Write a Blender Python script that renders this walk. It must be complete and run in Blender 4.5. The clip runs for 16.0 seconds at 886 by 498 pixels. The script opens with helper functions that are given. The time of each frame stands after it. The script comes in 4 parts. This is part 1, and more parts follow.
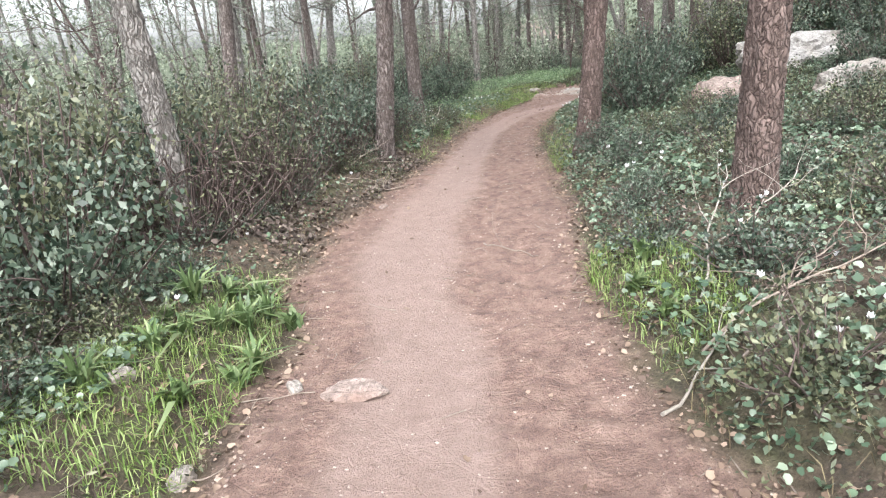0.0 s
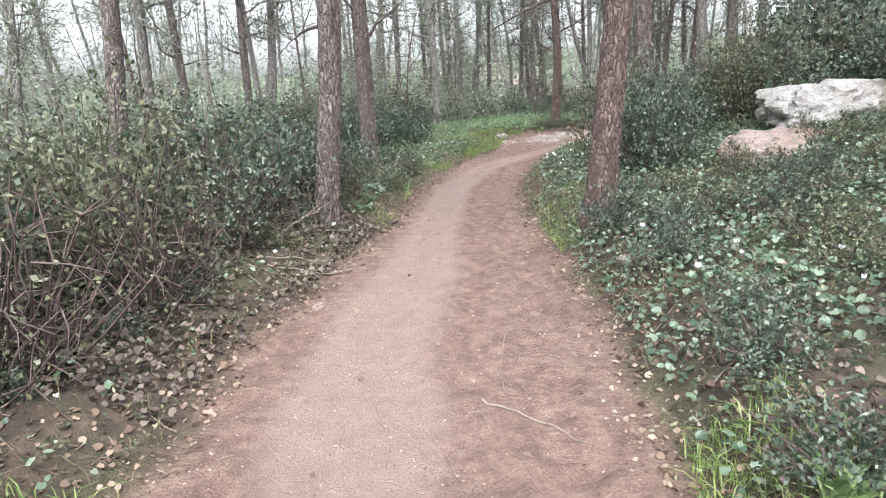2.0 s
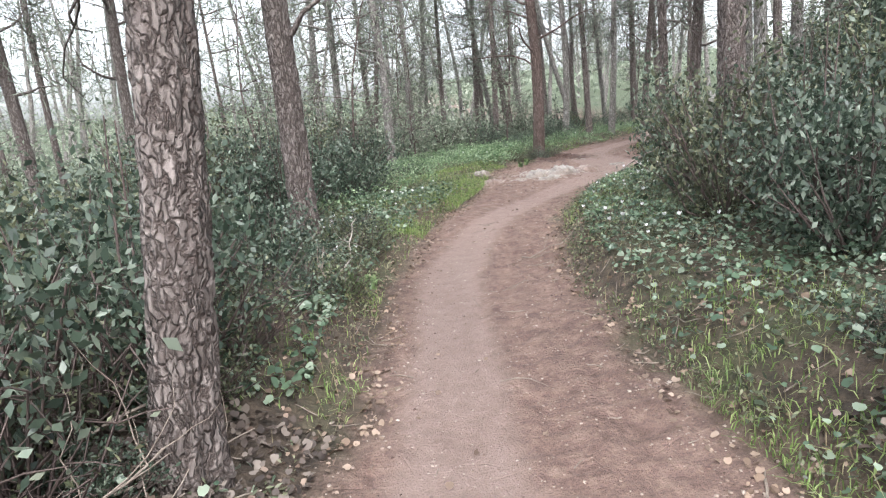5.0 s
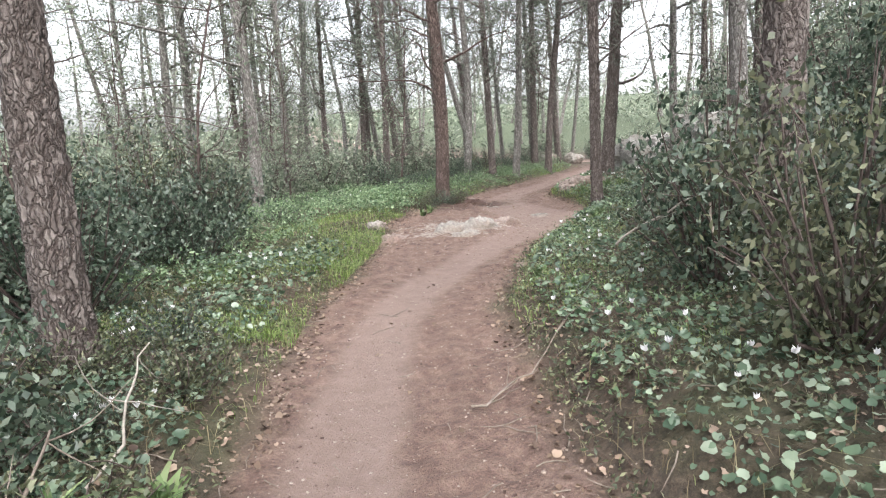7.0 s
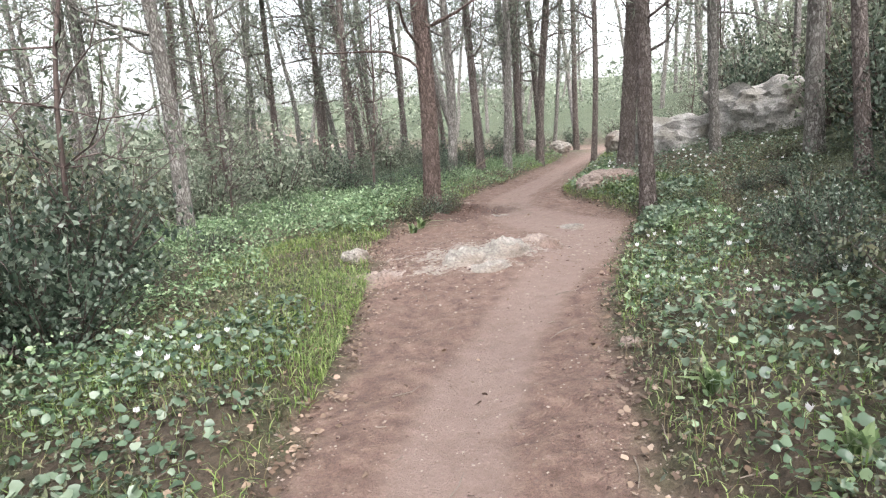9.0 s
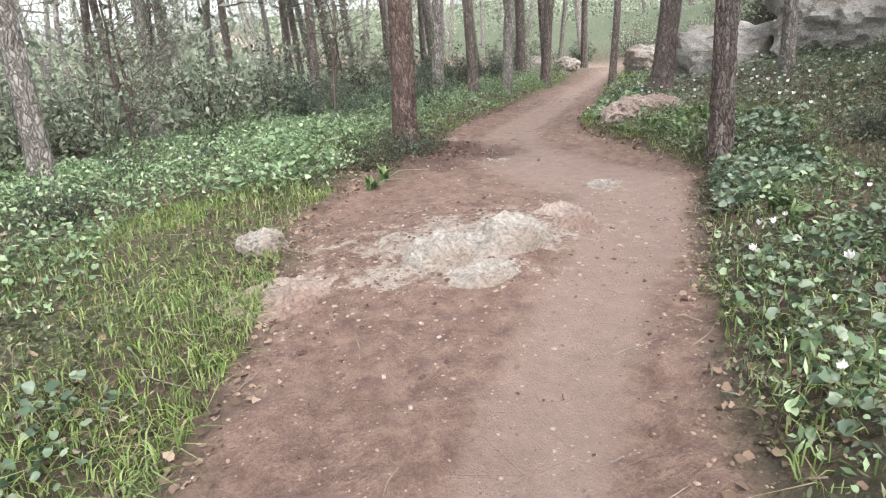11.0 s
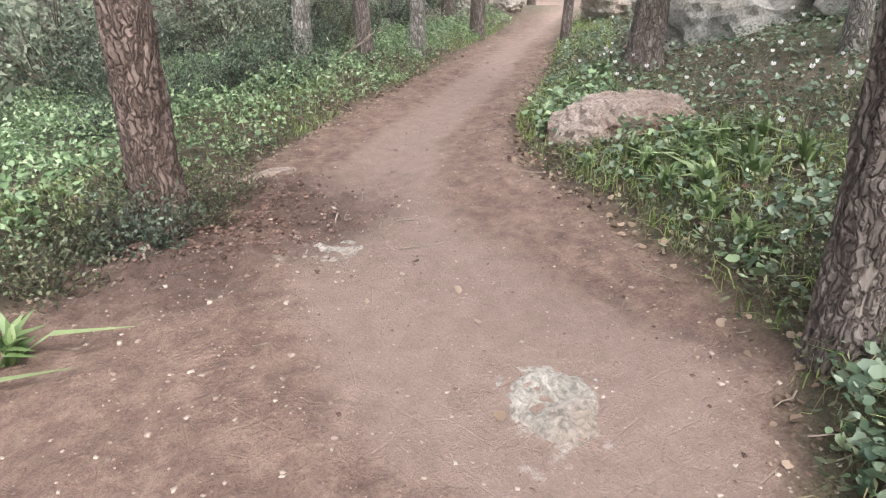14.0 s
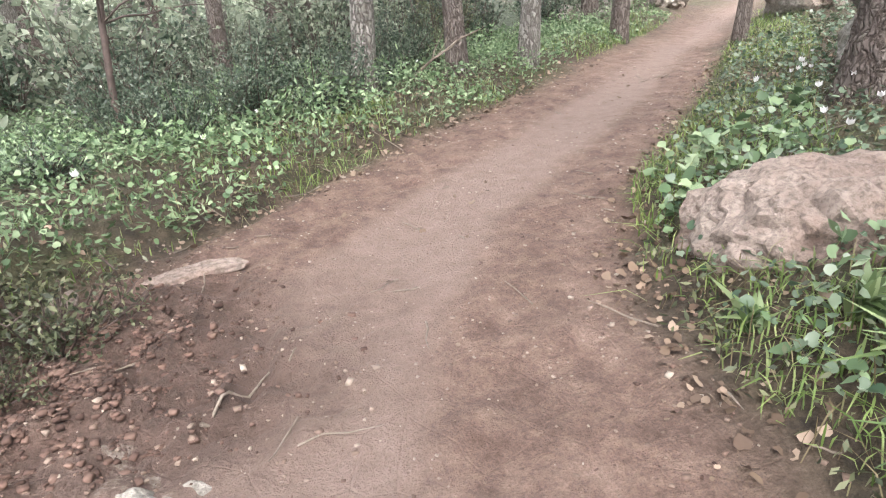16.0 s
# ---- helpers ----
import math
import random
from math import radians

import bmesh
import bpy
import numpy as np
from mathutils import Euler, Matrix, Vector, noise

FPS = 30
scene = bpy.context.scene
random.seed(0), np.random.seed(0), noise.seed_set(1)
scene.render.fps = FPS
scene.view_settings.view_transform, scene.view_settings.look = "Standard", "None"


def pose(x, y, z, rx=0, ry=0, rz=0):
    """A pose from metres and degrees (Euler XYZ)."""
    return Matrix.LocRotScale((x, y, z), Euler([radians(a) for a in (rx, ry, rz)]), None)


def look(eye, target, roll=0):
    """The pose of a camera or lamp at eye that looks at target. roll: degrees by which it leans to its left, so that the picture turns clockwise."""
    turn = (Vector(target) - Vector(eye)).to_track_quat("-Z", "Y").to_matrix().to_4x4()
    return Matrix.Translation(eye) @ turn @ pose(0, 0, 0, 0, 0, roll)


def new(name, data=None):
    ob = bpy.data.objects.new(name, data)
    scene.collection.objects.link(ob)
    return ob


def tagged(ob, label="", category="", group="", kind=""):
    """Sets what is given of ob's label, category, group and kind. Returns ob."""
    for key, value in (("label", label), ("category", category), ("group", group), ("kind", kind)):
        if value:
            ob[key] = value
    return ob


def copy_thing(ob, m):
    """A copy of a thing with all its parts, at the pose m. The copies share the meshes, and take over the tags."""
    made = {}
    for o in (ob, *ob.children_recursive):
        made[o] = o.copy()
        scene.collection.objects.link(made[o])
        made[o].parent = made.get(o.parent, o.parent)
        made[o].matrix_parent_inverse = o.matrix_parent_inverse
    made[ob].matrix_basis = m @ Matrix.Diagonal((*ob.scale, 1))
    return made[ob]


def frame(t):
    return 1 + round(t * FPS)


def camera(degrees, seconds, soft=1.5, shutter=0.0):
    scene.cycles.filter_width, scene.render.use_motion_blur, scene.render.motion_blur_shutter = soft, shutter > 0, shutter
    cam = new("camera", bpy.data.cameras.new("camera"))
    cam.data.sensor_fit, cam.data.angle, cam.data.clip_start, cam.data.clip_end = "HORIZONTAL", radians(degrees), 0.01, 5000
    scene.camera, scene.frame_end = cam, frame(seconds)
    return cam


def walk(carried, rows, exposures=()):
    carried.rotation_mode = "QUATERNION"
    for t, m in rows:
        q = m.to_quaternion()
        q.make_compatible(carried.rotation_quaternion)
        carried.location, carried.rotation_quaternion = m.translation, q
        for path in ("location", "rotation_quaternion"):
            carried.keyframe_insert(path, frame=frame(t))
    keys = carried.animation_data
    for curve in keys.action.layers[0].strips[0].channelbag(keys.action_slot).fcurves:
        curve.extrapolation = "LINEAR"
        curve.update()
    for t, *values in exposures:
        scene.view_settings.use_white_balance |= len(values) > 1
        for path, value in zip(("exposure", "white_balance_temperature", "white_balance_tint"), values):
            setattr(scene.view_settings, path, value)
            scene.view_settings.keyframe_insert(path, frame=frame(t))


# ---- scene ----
cam = camera(69.8, 16.0, soft=1.15)
METRES, EYE, TILT, LEAN, TURN = 21.0, 1.3, 0.0, 0.0, 0.0
ROWS = [
    (0.0, 0.0, 0.0, 0.0, -1.56, -17.97, 4.81),
    (0.5, 0.0053, 0.0235, 0.0004, -0.1, -17.61, 2.04),
    (1.0, 0.0035, 0.0483, 0.0005, -1.92, -15.35, 3.55),
    (1.5, 0.0009, 0.0761, -0.001, -6.32, -16.04, 3.34),
    (2.0, -0.0029, 0.1094, -0.0039, -5.69, -14.73, 2.83),
    (2.5, -0.0031, 0.1444, -0.0053, -9.17, -14.45, 5.25),
    (3.0, -0.0039, 0.1783, -0.0039, -7.04, -11.72, 3.98),
    (3.5, -0.005, 0.2094, -0.0039, -11.37, -12.95, 4.82),
    (4.0, -0.006, 0.2434, -0.0044, -11.02, -13.52, 5.33),
    (6.5, 0.016, 0.4099, -0.0103, -16.68, -10.14, 2.7),
    (7.0, 0.0236, 0.445, -0.0101, -21.74, -10.16, 2.82),
    (7.5, 0.0287, 0.4808, -0.0101, -20.64, -9.85, 3.13),
    (8.0, 0.0351, 0.5164, -0.0105, -20.27, -10.31, 3.79),
    (8.5, 0.0439, 0.551, -0.0106, -21.14, -10.26, 2.98),
    (9.0, 0.0533, 0.585, -0.0106, -25.84, -11.23, 4.46),
    (11.5, 0.1323, 0.7144, -0.0176, -25.82, -20.16, 3.69),
    (12.0, 0.1495, 0.7343, -0.0161, -19.82, -21.12, 4.69),
    (12.5, 0.1698, 0.7574, -0.0158, -24.4, -21.6, 4.54),
    (13.0, 0.1917, 0.7808, -0.0136, -26.48, -22.03, 3.56),
    (13.5, 0.2088, 0.8063, -0.0133, -31.64, -21.66, 2.66),
    (14.0, 0.2296, 0.8318, -0.013, -30.72, -24.85, 2.3),
    (14.5, 0.2477, 0.8533, -0.0105, -26.29, -25.34, 0.06),
    (15.0, 0.2676, 0.8674, -0.015, -26.39, -22.83, -0.06),
    (15.5, 0.2834, 0.8847, -0.0204, -17.38, -24.17, 2.19),
    (16.0, 0.2966, 0.9049, -0.0225, -16.89, -24.07, 4.23),
]
EXPOSURES = [(0.0, 1.95, 6200, 10), (2.0, 2.0, 6100, 10), (3.0, 2.1, 6050, 10), (3.5, 1.86, 6050, 10), (4.0, 1.92, 6050, 10), (7.0, 2.0, 6300, 10), (9.0, 2.1, 6350, 10), (12.5, 2.2, 6450, 10), (14.5, 2.38, 6450, 10), (16.0, 2.57, 6450, 10)]
walk(cam, [(t, pose(0, 0, EYE, TILT, LEAN, TURN) @ pose(METRES * x, METRES * y, METRES * z, 90 + pitch, roll, yaw)) for t, x, y, z, yaw, pitch, roll in ROWS], EXPOSURES)

# ---- light ----
world = bpy.data.worlds.new("overcast_sky")
scene.world = world
world.use_nodes = True
wn, wl = world.node_tree.nodes, world.node_tree.links
sky = wn.new("ShaderNodeTexSky")
sky.sky_type, sky.sun_disc = "NISHITA", False
sky.sun_elevation, sky.sun_rotation = radians(50), radians(200)
sky.dust_density, sky.air_density = 4.0, 1.0
veil = wn.new("ShaderNodeHueSaturation")
veil.inputs["Saturation"].default_value = 0.18
wl.new(sky.outputs[0], veil.inputs["Color"])
wl.new(veil.outputs[0], wn["Background"].inputs["Color"])
wn["Background"].inputs["Strength"].default_value = 0.15
sun = new("sun", bpy.data.lights.new("sun", "SUN"))
sun.data.energy, sun.data.angle, sun.data.color = 1.5, radians(25), (1.0, 0.96, 0.9)
sun.matrix_world = look((0, 0, 0), (math.sin(radians(20)) * -0.6, 0.6, -0.9))


# ---- materials ----
def material(name):
    m = bpy.data.materials.new(name)
    m.use_nodes = True
    return m, m.node_tree.nodes, m.node_tree.links, m.node_tree.nodes["Principled BSDF"]


def noise_node(n, l, scale, detail=4, rough=0.6, stretch=None):
    tc = n.new("ShaderNodeTexCoord")
    t = n.new("ShaderNodeTexNoise")
    t.inputs["Scale"].default_value, t.inputs["Detail"].default_value = scale, detail
    t.inputs["Roughness"].default_value = rough
    if stretch:
        mp = n.new("ShaderNodeMapping")
        mp.inputs["Scale"].default_value = stretch
        l.new(tc.outputs["Object"], mp.inputs["Vector"])
        l.new(mp.outputs[0], t.inputs["Vector"])
    else:
        l.new(tc.outputs["Object"], t.inputs["Vector"])
    return t.outputs["Fac"]


def ramp(n, l, fac, stops):
    r = n.new("ShaderNodeValToRGB")
    e = r.color_ramp.elements
    while len(e) < len(stops):
        e.new(0.5)
    for el, (p, c) in zip(e, stops):
        el.position, el.color = p, (*c, 1)
    l.new(fac, r.inputs[0])
    return r.outputs[0]


def mixed(n, l, fac, a, b, how="MIX"):
    x = n.new("ShaderNodeMix")
    x.data_type, x.blend_type = "RGBA", how
    for sock, v in ((x.inputs[0], fac), (x.inputs[6], a), (x.inputs[7], b)):
        if isinstance(v, (int, float)):
            sock.default_value = v
        elif isinstance(v, tuple):
            sock.default_value = (*v, 1)
        else:
            l.new(v, sock)
    return x.outputs[2]


def arith(n, l, op, a, b=None, clamp=False):
    x = n.new("ShaderNodeMath")
    x.operation, x.use_clamp = op, clamp
    for sock, v in zip(x.inputs, (a, b)):
        if v is None:
            continue
        if isinstance(v, (int, float)):
            sock.default_value = v
        else:
            l.new(v, sock)
    return x.outputs[0]


def bumped(n, l, p, height, strength, dist):
    b = n.new("ShaderNodeBump")
    b.inputs["Strength"].default_value, b.inputs["Distance"].default_value = strength, dist
    l.new(height, b.inputs["Height"])
    l.new(b.outputs[0], p.inputs["Normal"])


def attr(n, name):
    a = n.new("ShaderNodeAttribute")
    a.attribute_name = name
    return a.outputs["Fac"]


def leaf_material(name, dark, mid, light, rough=0.5, through_light=0.25):
    m, n, l, p = material(name)
    isl = n.new("ShaderNodeNewGeometry").outputs["Random Per Island"]
    c = ramp(n, l, isl, [(0.0, dark), (0.55, mid), (1.0, light)])
    info = n.new("ShaderNodeObjectInfo").outputs["Random"]
    hs = n.new("ShaderNodeHueSaturation")
    l.new(c, hs.inputs["Color"])
    l.new(arith(n, l, "ADD", arith(n, l, "MULTIPLY", info, 0.35), 0.82), hs.inputs["Value"])
    big = noise_node(n, l, 1.3, 3)
    l.new(arith(n, l, "ADD", arith(n, l, "MULTIPLY", big, 0.5), 0.7), hs.inputs["Saturation"])
    l.new(hs.outputs[0], p.inputs["Base Color"])
    p.inputs["Roughness"].default_value = rough
    tr = n.new("ShaderNodeBsdfTranslucent")
    l.new(hs.outputs[0], tr.inputs["Color"])
    mx = n.new("ShaderNodeMixShader")
    mx.inputs[0].default_value = through_light
    l.new(p.outputs[0], mx.inputs[1])
    l.new(tr.outputs[0], mx.inputs[2])
    l.new(mx.outputs[0], n["Material Output"].inputs["Surface"])
    return m


def plain_material(name, a, b, scale, rough=0.8, bump=0.3, dist=0.01, stretch=None):
    m, n, l, p = material(name)
    f = noise_node(n, l, scale, 6, 0.65, stretch)
    fine = noise_node(n, l, scale * 6, 4)
    c = ramp(n, l, f, [(0.3, a), (0.7, b)])
    c = mixed(n, l, 0.35, c, ramp(n, l, fine, [(0.35, (0.35, 0.35, 0.35)), (0.65, (1, 1, 1))]), "MULTIPLY")
    l.new(c, p.inputs["Base Color"])
    p.inputs["Roughness"].default_value = rough
    bumped(n, l, p, arith(n, l, "ADD", f, arith(n, l, "MULTIPLY", fine, 0.5)), bump, dist)
    return m


def ground_material():
    m, n, l, p = material("red_earth_and_litter")
    path, lane, churn = attr(n, "path"), attr(n, "lane"), attr(n, "churn")
    n1, n2, n3 = noise_node(n, l, 1.1, 5), noise_node(n, l, 9, 6, 0.7), noise_node(n, l, 70, 5, 0.7)
    smooth = ramp(n, l, n2, [(0.3, (0.215, 0.148, 0.124)), (0.7, (0.29, 0.212, 0.182))])
    rough = ramp(n, l, n2, [(0.28, (0.1, 0.058, 0.046)), (0.5, (0.205, 0.13, 0.104)), (0.72, (0.32, 0.22, 0.182))])
    lanef = arith(n, l, "ADD", lane, arith(n, l, "MULTIPLY", arith(n, l, "SUBTRACT", n1, 0.5), 0.7), True)
    earth = mixed(n, l, lanef, smooth, rough)
    earth = mixed(n, l, arith(n, l, "MULTIPLY", churn, 0.95), earth, ramp(n, l, n2, [(0.3, (0.05, 0.03, 0.024)), (0.7, (0.135, 0.083, 0.067))]))
    litter = ramp(n, l, n2, [(0.28, (0.033, 0.025, 0.019)), (0.5, (0.085, 0.061, 0.043)), (0.72, (0.17, 0.125, 0.09))])
    moss = ramp(n, l, n3, [(0.3, (0.045, 0.06, 0.022)), (0.7, (0.11, 0.135, 0.05))])
    litter = mixed(n, l, ramp(n, l, n1, [(0.45, (0, 0, 0)), (0.65, (0.6, 0.6, 0.6))]), litter, moss)
    low = ramp(n, l, n2, [(0.3, (0.03, 0.045, 0.022)), (0.55, (0.085, 0.11, 0.06)), (0.75, (0.15, 0.175, 0.1))])
    litter = mixed(n, l, attr(n, "wild"), litter, low)
    stone = ramp(n, l, n2, [(0.35, (0.26, 0.21, 0.18)), (0.65, (0.5, 0.46, 0.41))])
    shown = ramp(n, l, arith(n, l, "ADD", attr(n, "stony"), arith(n, l, "MULTIPLY", arith(n, l, "SUBTRACT", noise_node(n, l, 4.5, 6, 0.7), 0.5), 2.2)), [(0.5, (0, 0, 0)), (0.75, (0.8, 0.8, 0.8))])
    earth = mixed(n, l, shown, earth, stone)
    c = mixed(n, l, path, litter, earth)
    c = mixed(n, l, arith(n, l, "ADD", arith(n, l, "MULTIPLY", lanef, 0.3), 0.25), c, ramp(n, l, n3, [(0.32, (0.42, 0.42, 0.42)), (0.58, (1, 1, 1))]), "MULTIPLY")
    c = mixed(n, l, arith(n, l, "ADD", arith(n, l, "MULTIPLY", lanef, 0.3), 0.15), c, ramp(n, l, noise_node(n, l, 190, 3, 0.7), [(0.36, (0.4, 0.4, 0.4)), (0.56, (1.0, 1.0, 1.0))]), "MULTIPLY")
    # pale grit scattered in the earth
    tc = n.new("ShaderNodeTexCoord")
    v = n.new("ShaderNodeTexVoronoi")
    v.inputs["Scale"].default_value = 26
    l.new(tc.outputs["Object"], v.inputs["Vector"])
    grit = ramp(n, l, v.outputs["Distance"], [(0.1, (1, 1, 1)), (0.17, (0, 0, 0))])
    sparse = ramp(n, l, noise_node(n, l, 3.3, 3), [(0.5, (0, 0, 0)), (0.62, (1, 1, 1))])
    c = mixed(n, l, arith(n, l, "MULTIPLY", arith(n, l, "MULTIPLY", grit, sparse), 0.55), c, (0.5, 0.43, 0.36))
    l.new(c, p.inputs["Base Color"])
    p.inputs["Roughness"].default_value = 0.85
    # tyre treads pressed across the rougher lane
    w = n.new("ShaderNodeTexWave")
    w.wave_type, w.bands_direction = "BANDS", "Y"
    w.inputs["Scale"].default_value, w.inputs["Distortion"].default_value = 9.0, 5.0
    w.inputs["Detail"].default_value, w.inputs["Detail Scale"].default_value = 3, 3.0
    l.new(tc.outputs["Object"], w.inputs["Vector"])
    strip = ramp(n, l, noise_node(n, l, 3.0, 3, 0.6, (2.2, 0.25, 1)), [(0.48, (0, 0, 0)), (0.58, (1, 1, 1))])
    tread = arith(n, l, "MULTIPLY", arith(n, l, "MULTIPLY", w.outputs["Fac"], strip), arith(n, l, "MULTIPLY", lanef, path))
    vc = n.new("ShaderNodeTexVoronoi")
    vc.feature = "DISTANCE_TO_EDGE"
    vc.inputs["Scale"].default_value = 4.5
    l.new(tc.outputs["Object"], vc.inputs["Vector"])
    crack = ramp(n, l, vc.outputs["Distance"], [(0.0, (0, 0, 0)), (0.02, (1, 1, 1))])
    h = arith(n, l, "ADD", arith(n, l, "MULTIPLY", tread, 0.18), arith(n, l, "ADD", arith(n, l, "MULTIPLY", n3, 0.7), n2))
    h = arith(n, l, "ADD", h, arith(n, l, "MULTIPLY", crack, 0.14))
    bumped(n, l, p, h, 0.9, 0.04)
    return m


def bark_material(name, plate_a, plate_b, fissure):
    """Upright plates of bark, each of its own shade, parted by dark fissures."""
    m, n, l, p = material(name)
    tc = n.new("ShaderNodeTexCoord")
    wob = n.new("ShaderNodeTexNoise")
    wob.inputs["Scale"].default_value, wob.inputs["Detail"].default_value = 9, 4
    l.new(tc.outputs["Object"], wob.inputs["Vector"])
    shift = n.new("ShaderNodeVectorMath")
    shift.operation = "MULTIPLY_ADD"
    shift.inputs[1].default_value = (0.11, 0.11, 0.2)
    l.new(wob.outputs["Color"], shift.inputs[0])
    l.new(tc.outputs["Object"], shift.inputs[2])
    mp = n.new("ShaderNodeMapping")
    mp.inputs["Scale"].default_value = (34, 34, 9)
    l.new(shift.outputs[0], mp.inputs["Vector"])
    edge, cell = n.new("ShaderNodeTexVoronoi"), n.new("ShaderNodeTexVoronoi")
    edge.feature = "DISTANCE_TO_EDGE"
    for v in (edge, cell):
        v.inputs["Scale"].default_value = 1.0
        l.new(mp.outputs[0], v.inputs["Vector"])
    tone = n.new("ShaderNodeSeparateColor")
    l.new(cell.outputs["Color"], tone.inputs[0])
    fine = noise_node(n, l, 60, 5, 0.7, (1, 1, 0.45))
    broad = noise_node(n, l, 2.2, 4, 0.6)
    c = ramp(n, l, arith(n, l, "ADD", arith(n, l, "MULTIPLY", tone.outputs[0], 0.55), arith(n, l, "MULTIPLY", broad, 0.5)), [(0.22, plate_a), (0.8, plate_b)])
    c = mixed(n, l, 0.6, c, ramp(n, l, fine, [(0.32, (0.4, 0.4, 0.4)), (0.62, (1, 1, 1))]), "MULTIPLY")
    gap = ramp(n, l, edge.outputs["Distance"], [(0.0, (0.85, 0.85, 0.85)), (0.2, (0, 0, 0))])
    c = mixed(n, l, gap, c, fissure)
    c = mixed(n, l, arith(n, l, "MULTIPLY", attr(n, "crack"), 0.3), c, fissure)
    l.new(c, p.inputs["Base Color"])
    p.inputs["Roughness"].default_value = 0.9
    lift = ramp(n, l, edge.outputs["Distance"], [(0.0, (0, 0, 0)), (0.22, (1, 1, 1))])
    bumped(n, l, p, arith(n, l, "ADD", lift, arith(n, l, "MULTIPLY", fine, 0.4)), 0.9, 0.014)
    return m


def rock_material(name, a, b, stain):
    m, n, l, p = material(name)
    f, fine, big = noise_node(n, l, 6, 7, 0.7), noise_node(n, l, 42, 5, 0.7), noise_node(n, l, 1.7, 4)
    c = ramp(n, l, f, [(0.3, a), (0.68, b)])
    c = mixed(n, l, ramp(n, l, big, [(0.45, (0, 0, 0)), (0.62, (0.8, 0.8, 0.8))]), c, stain)
    c = mixed(n, l, 0.6, c, ramp(n, l, fine, [(0.38, (0.25, 0.25, 0.25)), (0.55, (1, 1, 1))]), "MULTIPLY")
    l.new(c, p.inputs["Base Color"])
    p.inputs["Roughness"].default_value = 0.92
    bumped(n, l, p, arith(n, l, "ADD", f, arith(n, l, "MULTIPLY", fine, 0.6)), 0.8, 0.04)
    return m


GROUND = ground_material()
BARK = bark_material("pine_bark", (0.11, 0.088, 0.08), (0.25, 0.212, 0.195), (0.045, 0.03, 0.025))
BARK_GREY = bark_material("grey_bark", (0.15, 0.138, 0.125), (0.34, 0.32, 0.3), (0.07, 0.058, 0.05))
BARK_RED = bark_material("red_pine_bark", (0.1, 0.068, 0.058), (0.225, 0.165, 0.145), (0.04, 0.023, 0.018))
LIMESTONE = rock_material("limestone", (0.19, 0.168, 0.148), (0.43, 0.4, 0.365), (0.22, 0.17, 0.14))
EARTHY_ROCK = rock_material("earth_stained_rock", (0.19, 0.14, 0.12), (0.39, 0.32, 0.285), (0.2, 0.13, 0.105))
GREY_ROCK = rock_material("lichen_grey_rock", (0.2, 0.19, 0.18), (0.46, 0.44, 0.42), (0.2, 0.18, 0.15))
SHRUB_LEAF = leaf_material("evergreen_shrub_leaf", (0.02, 0.036, 0.024), (0.062, 0.092, 0.06), (0.19, 0.225, 0.17), 0.4, 0.28)
OLIVE_LEAF = leaf_material("olive_shrub_leaf", (0.03, 0.038, 0.021), (0.09, 0.105, 0.055), (0.22, 0.225, 0.13), 0.5, 0.28)
COVER_LEAF = leaf_material("ground_cover_leaf", (0.04, 0.075, 0.045), (0.115, 0.172, 0.105), (0.25, 0.3, 0.22), 0.36)
HERB_LEAF = leaf_material("fresh_herb_leaf", (0.06, 0.105, 0.05), (0.14, 0.215, 0.105), (0.27, 0.345, 0.2), 0.45)
STRAP_LEAF = leaf_material("strap_leaf", (0.06, 0.105, 0.035), (0.125, 0.19, 0.065), (0.22, 0.28, 0.125), 0.5, 0.25)
GRASS = leaf_material("grass_blade", (0.08, 0.135, 0.03), (0.175, 0.255, 0.065), (0.31, 0.365, 0.15), 0.55, 0.35)
DRY_GRASS = leaf_material("dry_grass", (0.12, 0.09, 0.05), (0.22, 0.18, 0.1), (0.3, 0.27, 0.15), 0.8)
DEAD_LEAF = leaf_material("fallen_leaf", (0.07, 0.042, 0.03), (0.17, 0.115, 0.08), (0.34, 0.25, 0.19), 0.8, 0.1)
WITHERED = leaf_material("withered_leaf", (0.03, 0.021, 0.017), (0.08, 0.058, 0.047), (0.18, 0.145, 0.12), 0.75, 0.08)
NEEDLE = leaf_material("pine_needle", (0.07, 0.085, 0.065), (0.14, 0.155, 0.12), (0.24, 0.255, 0.2), 0.6, 0.3)
# grey-green leaf with distance haze put into its lightened base colour
HAZED_LEAF = leaf_material("far_foliage", (0.09, 0.115, 0.08), (0.2, 0.235, 0.165), (0.36, 0.39, 0.3), 0.6, 0.4)
PEBBLE = leaf_material("pale_pebble", (0.15, 0.095, 0.075), (0.26, 0.185, 0.15), (0.45, 0.38, 0.32), 0.9, 0.0)
CLOD = leaf_material("red_clod", (0.06, 0.033, 0.026), (0.12, 0.07, 0.056), (0.2, 0.125, 0.1), 0.95, 0.0)
TWIG = plain_material("dry_twig", (0.13, 0.1, 0.08), (0.3, 0.25, 0.21), 14, stretch=(1, 1, 1))
TWIG_PALE = plain_material("bleached_twig", (0.2, 0.175, 0.15), (0.38, 0.345, 0.3), 14)
STEM = plain_material("shrub_stem", (0.05, 0.034, 0.03), (0.125, 0.09, 0.08), 12)
PETAL = leaf_material("white_petal", (0.7, 0.64, 0.68), (0.8, 0.78, 0.8), (0.85, 0.84, 0.85), 0.5, 0.3)
FLOWER_STEM = plain_material("flower_stem", (0.14, 0.09, 0.07), (0.2, 0.16, 0.09), 20)

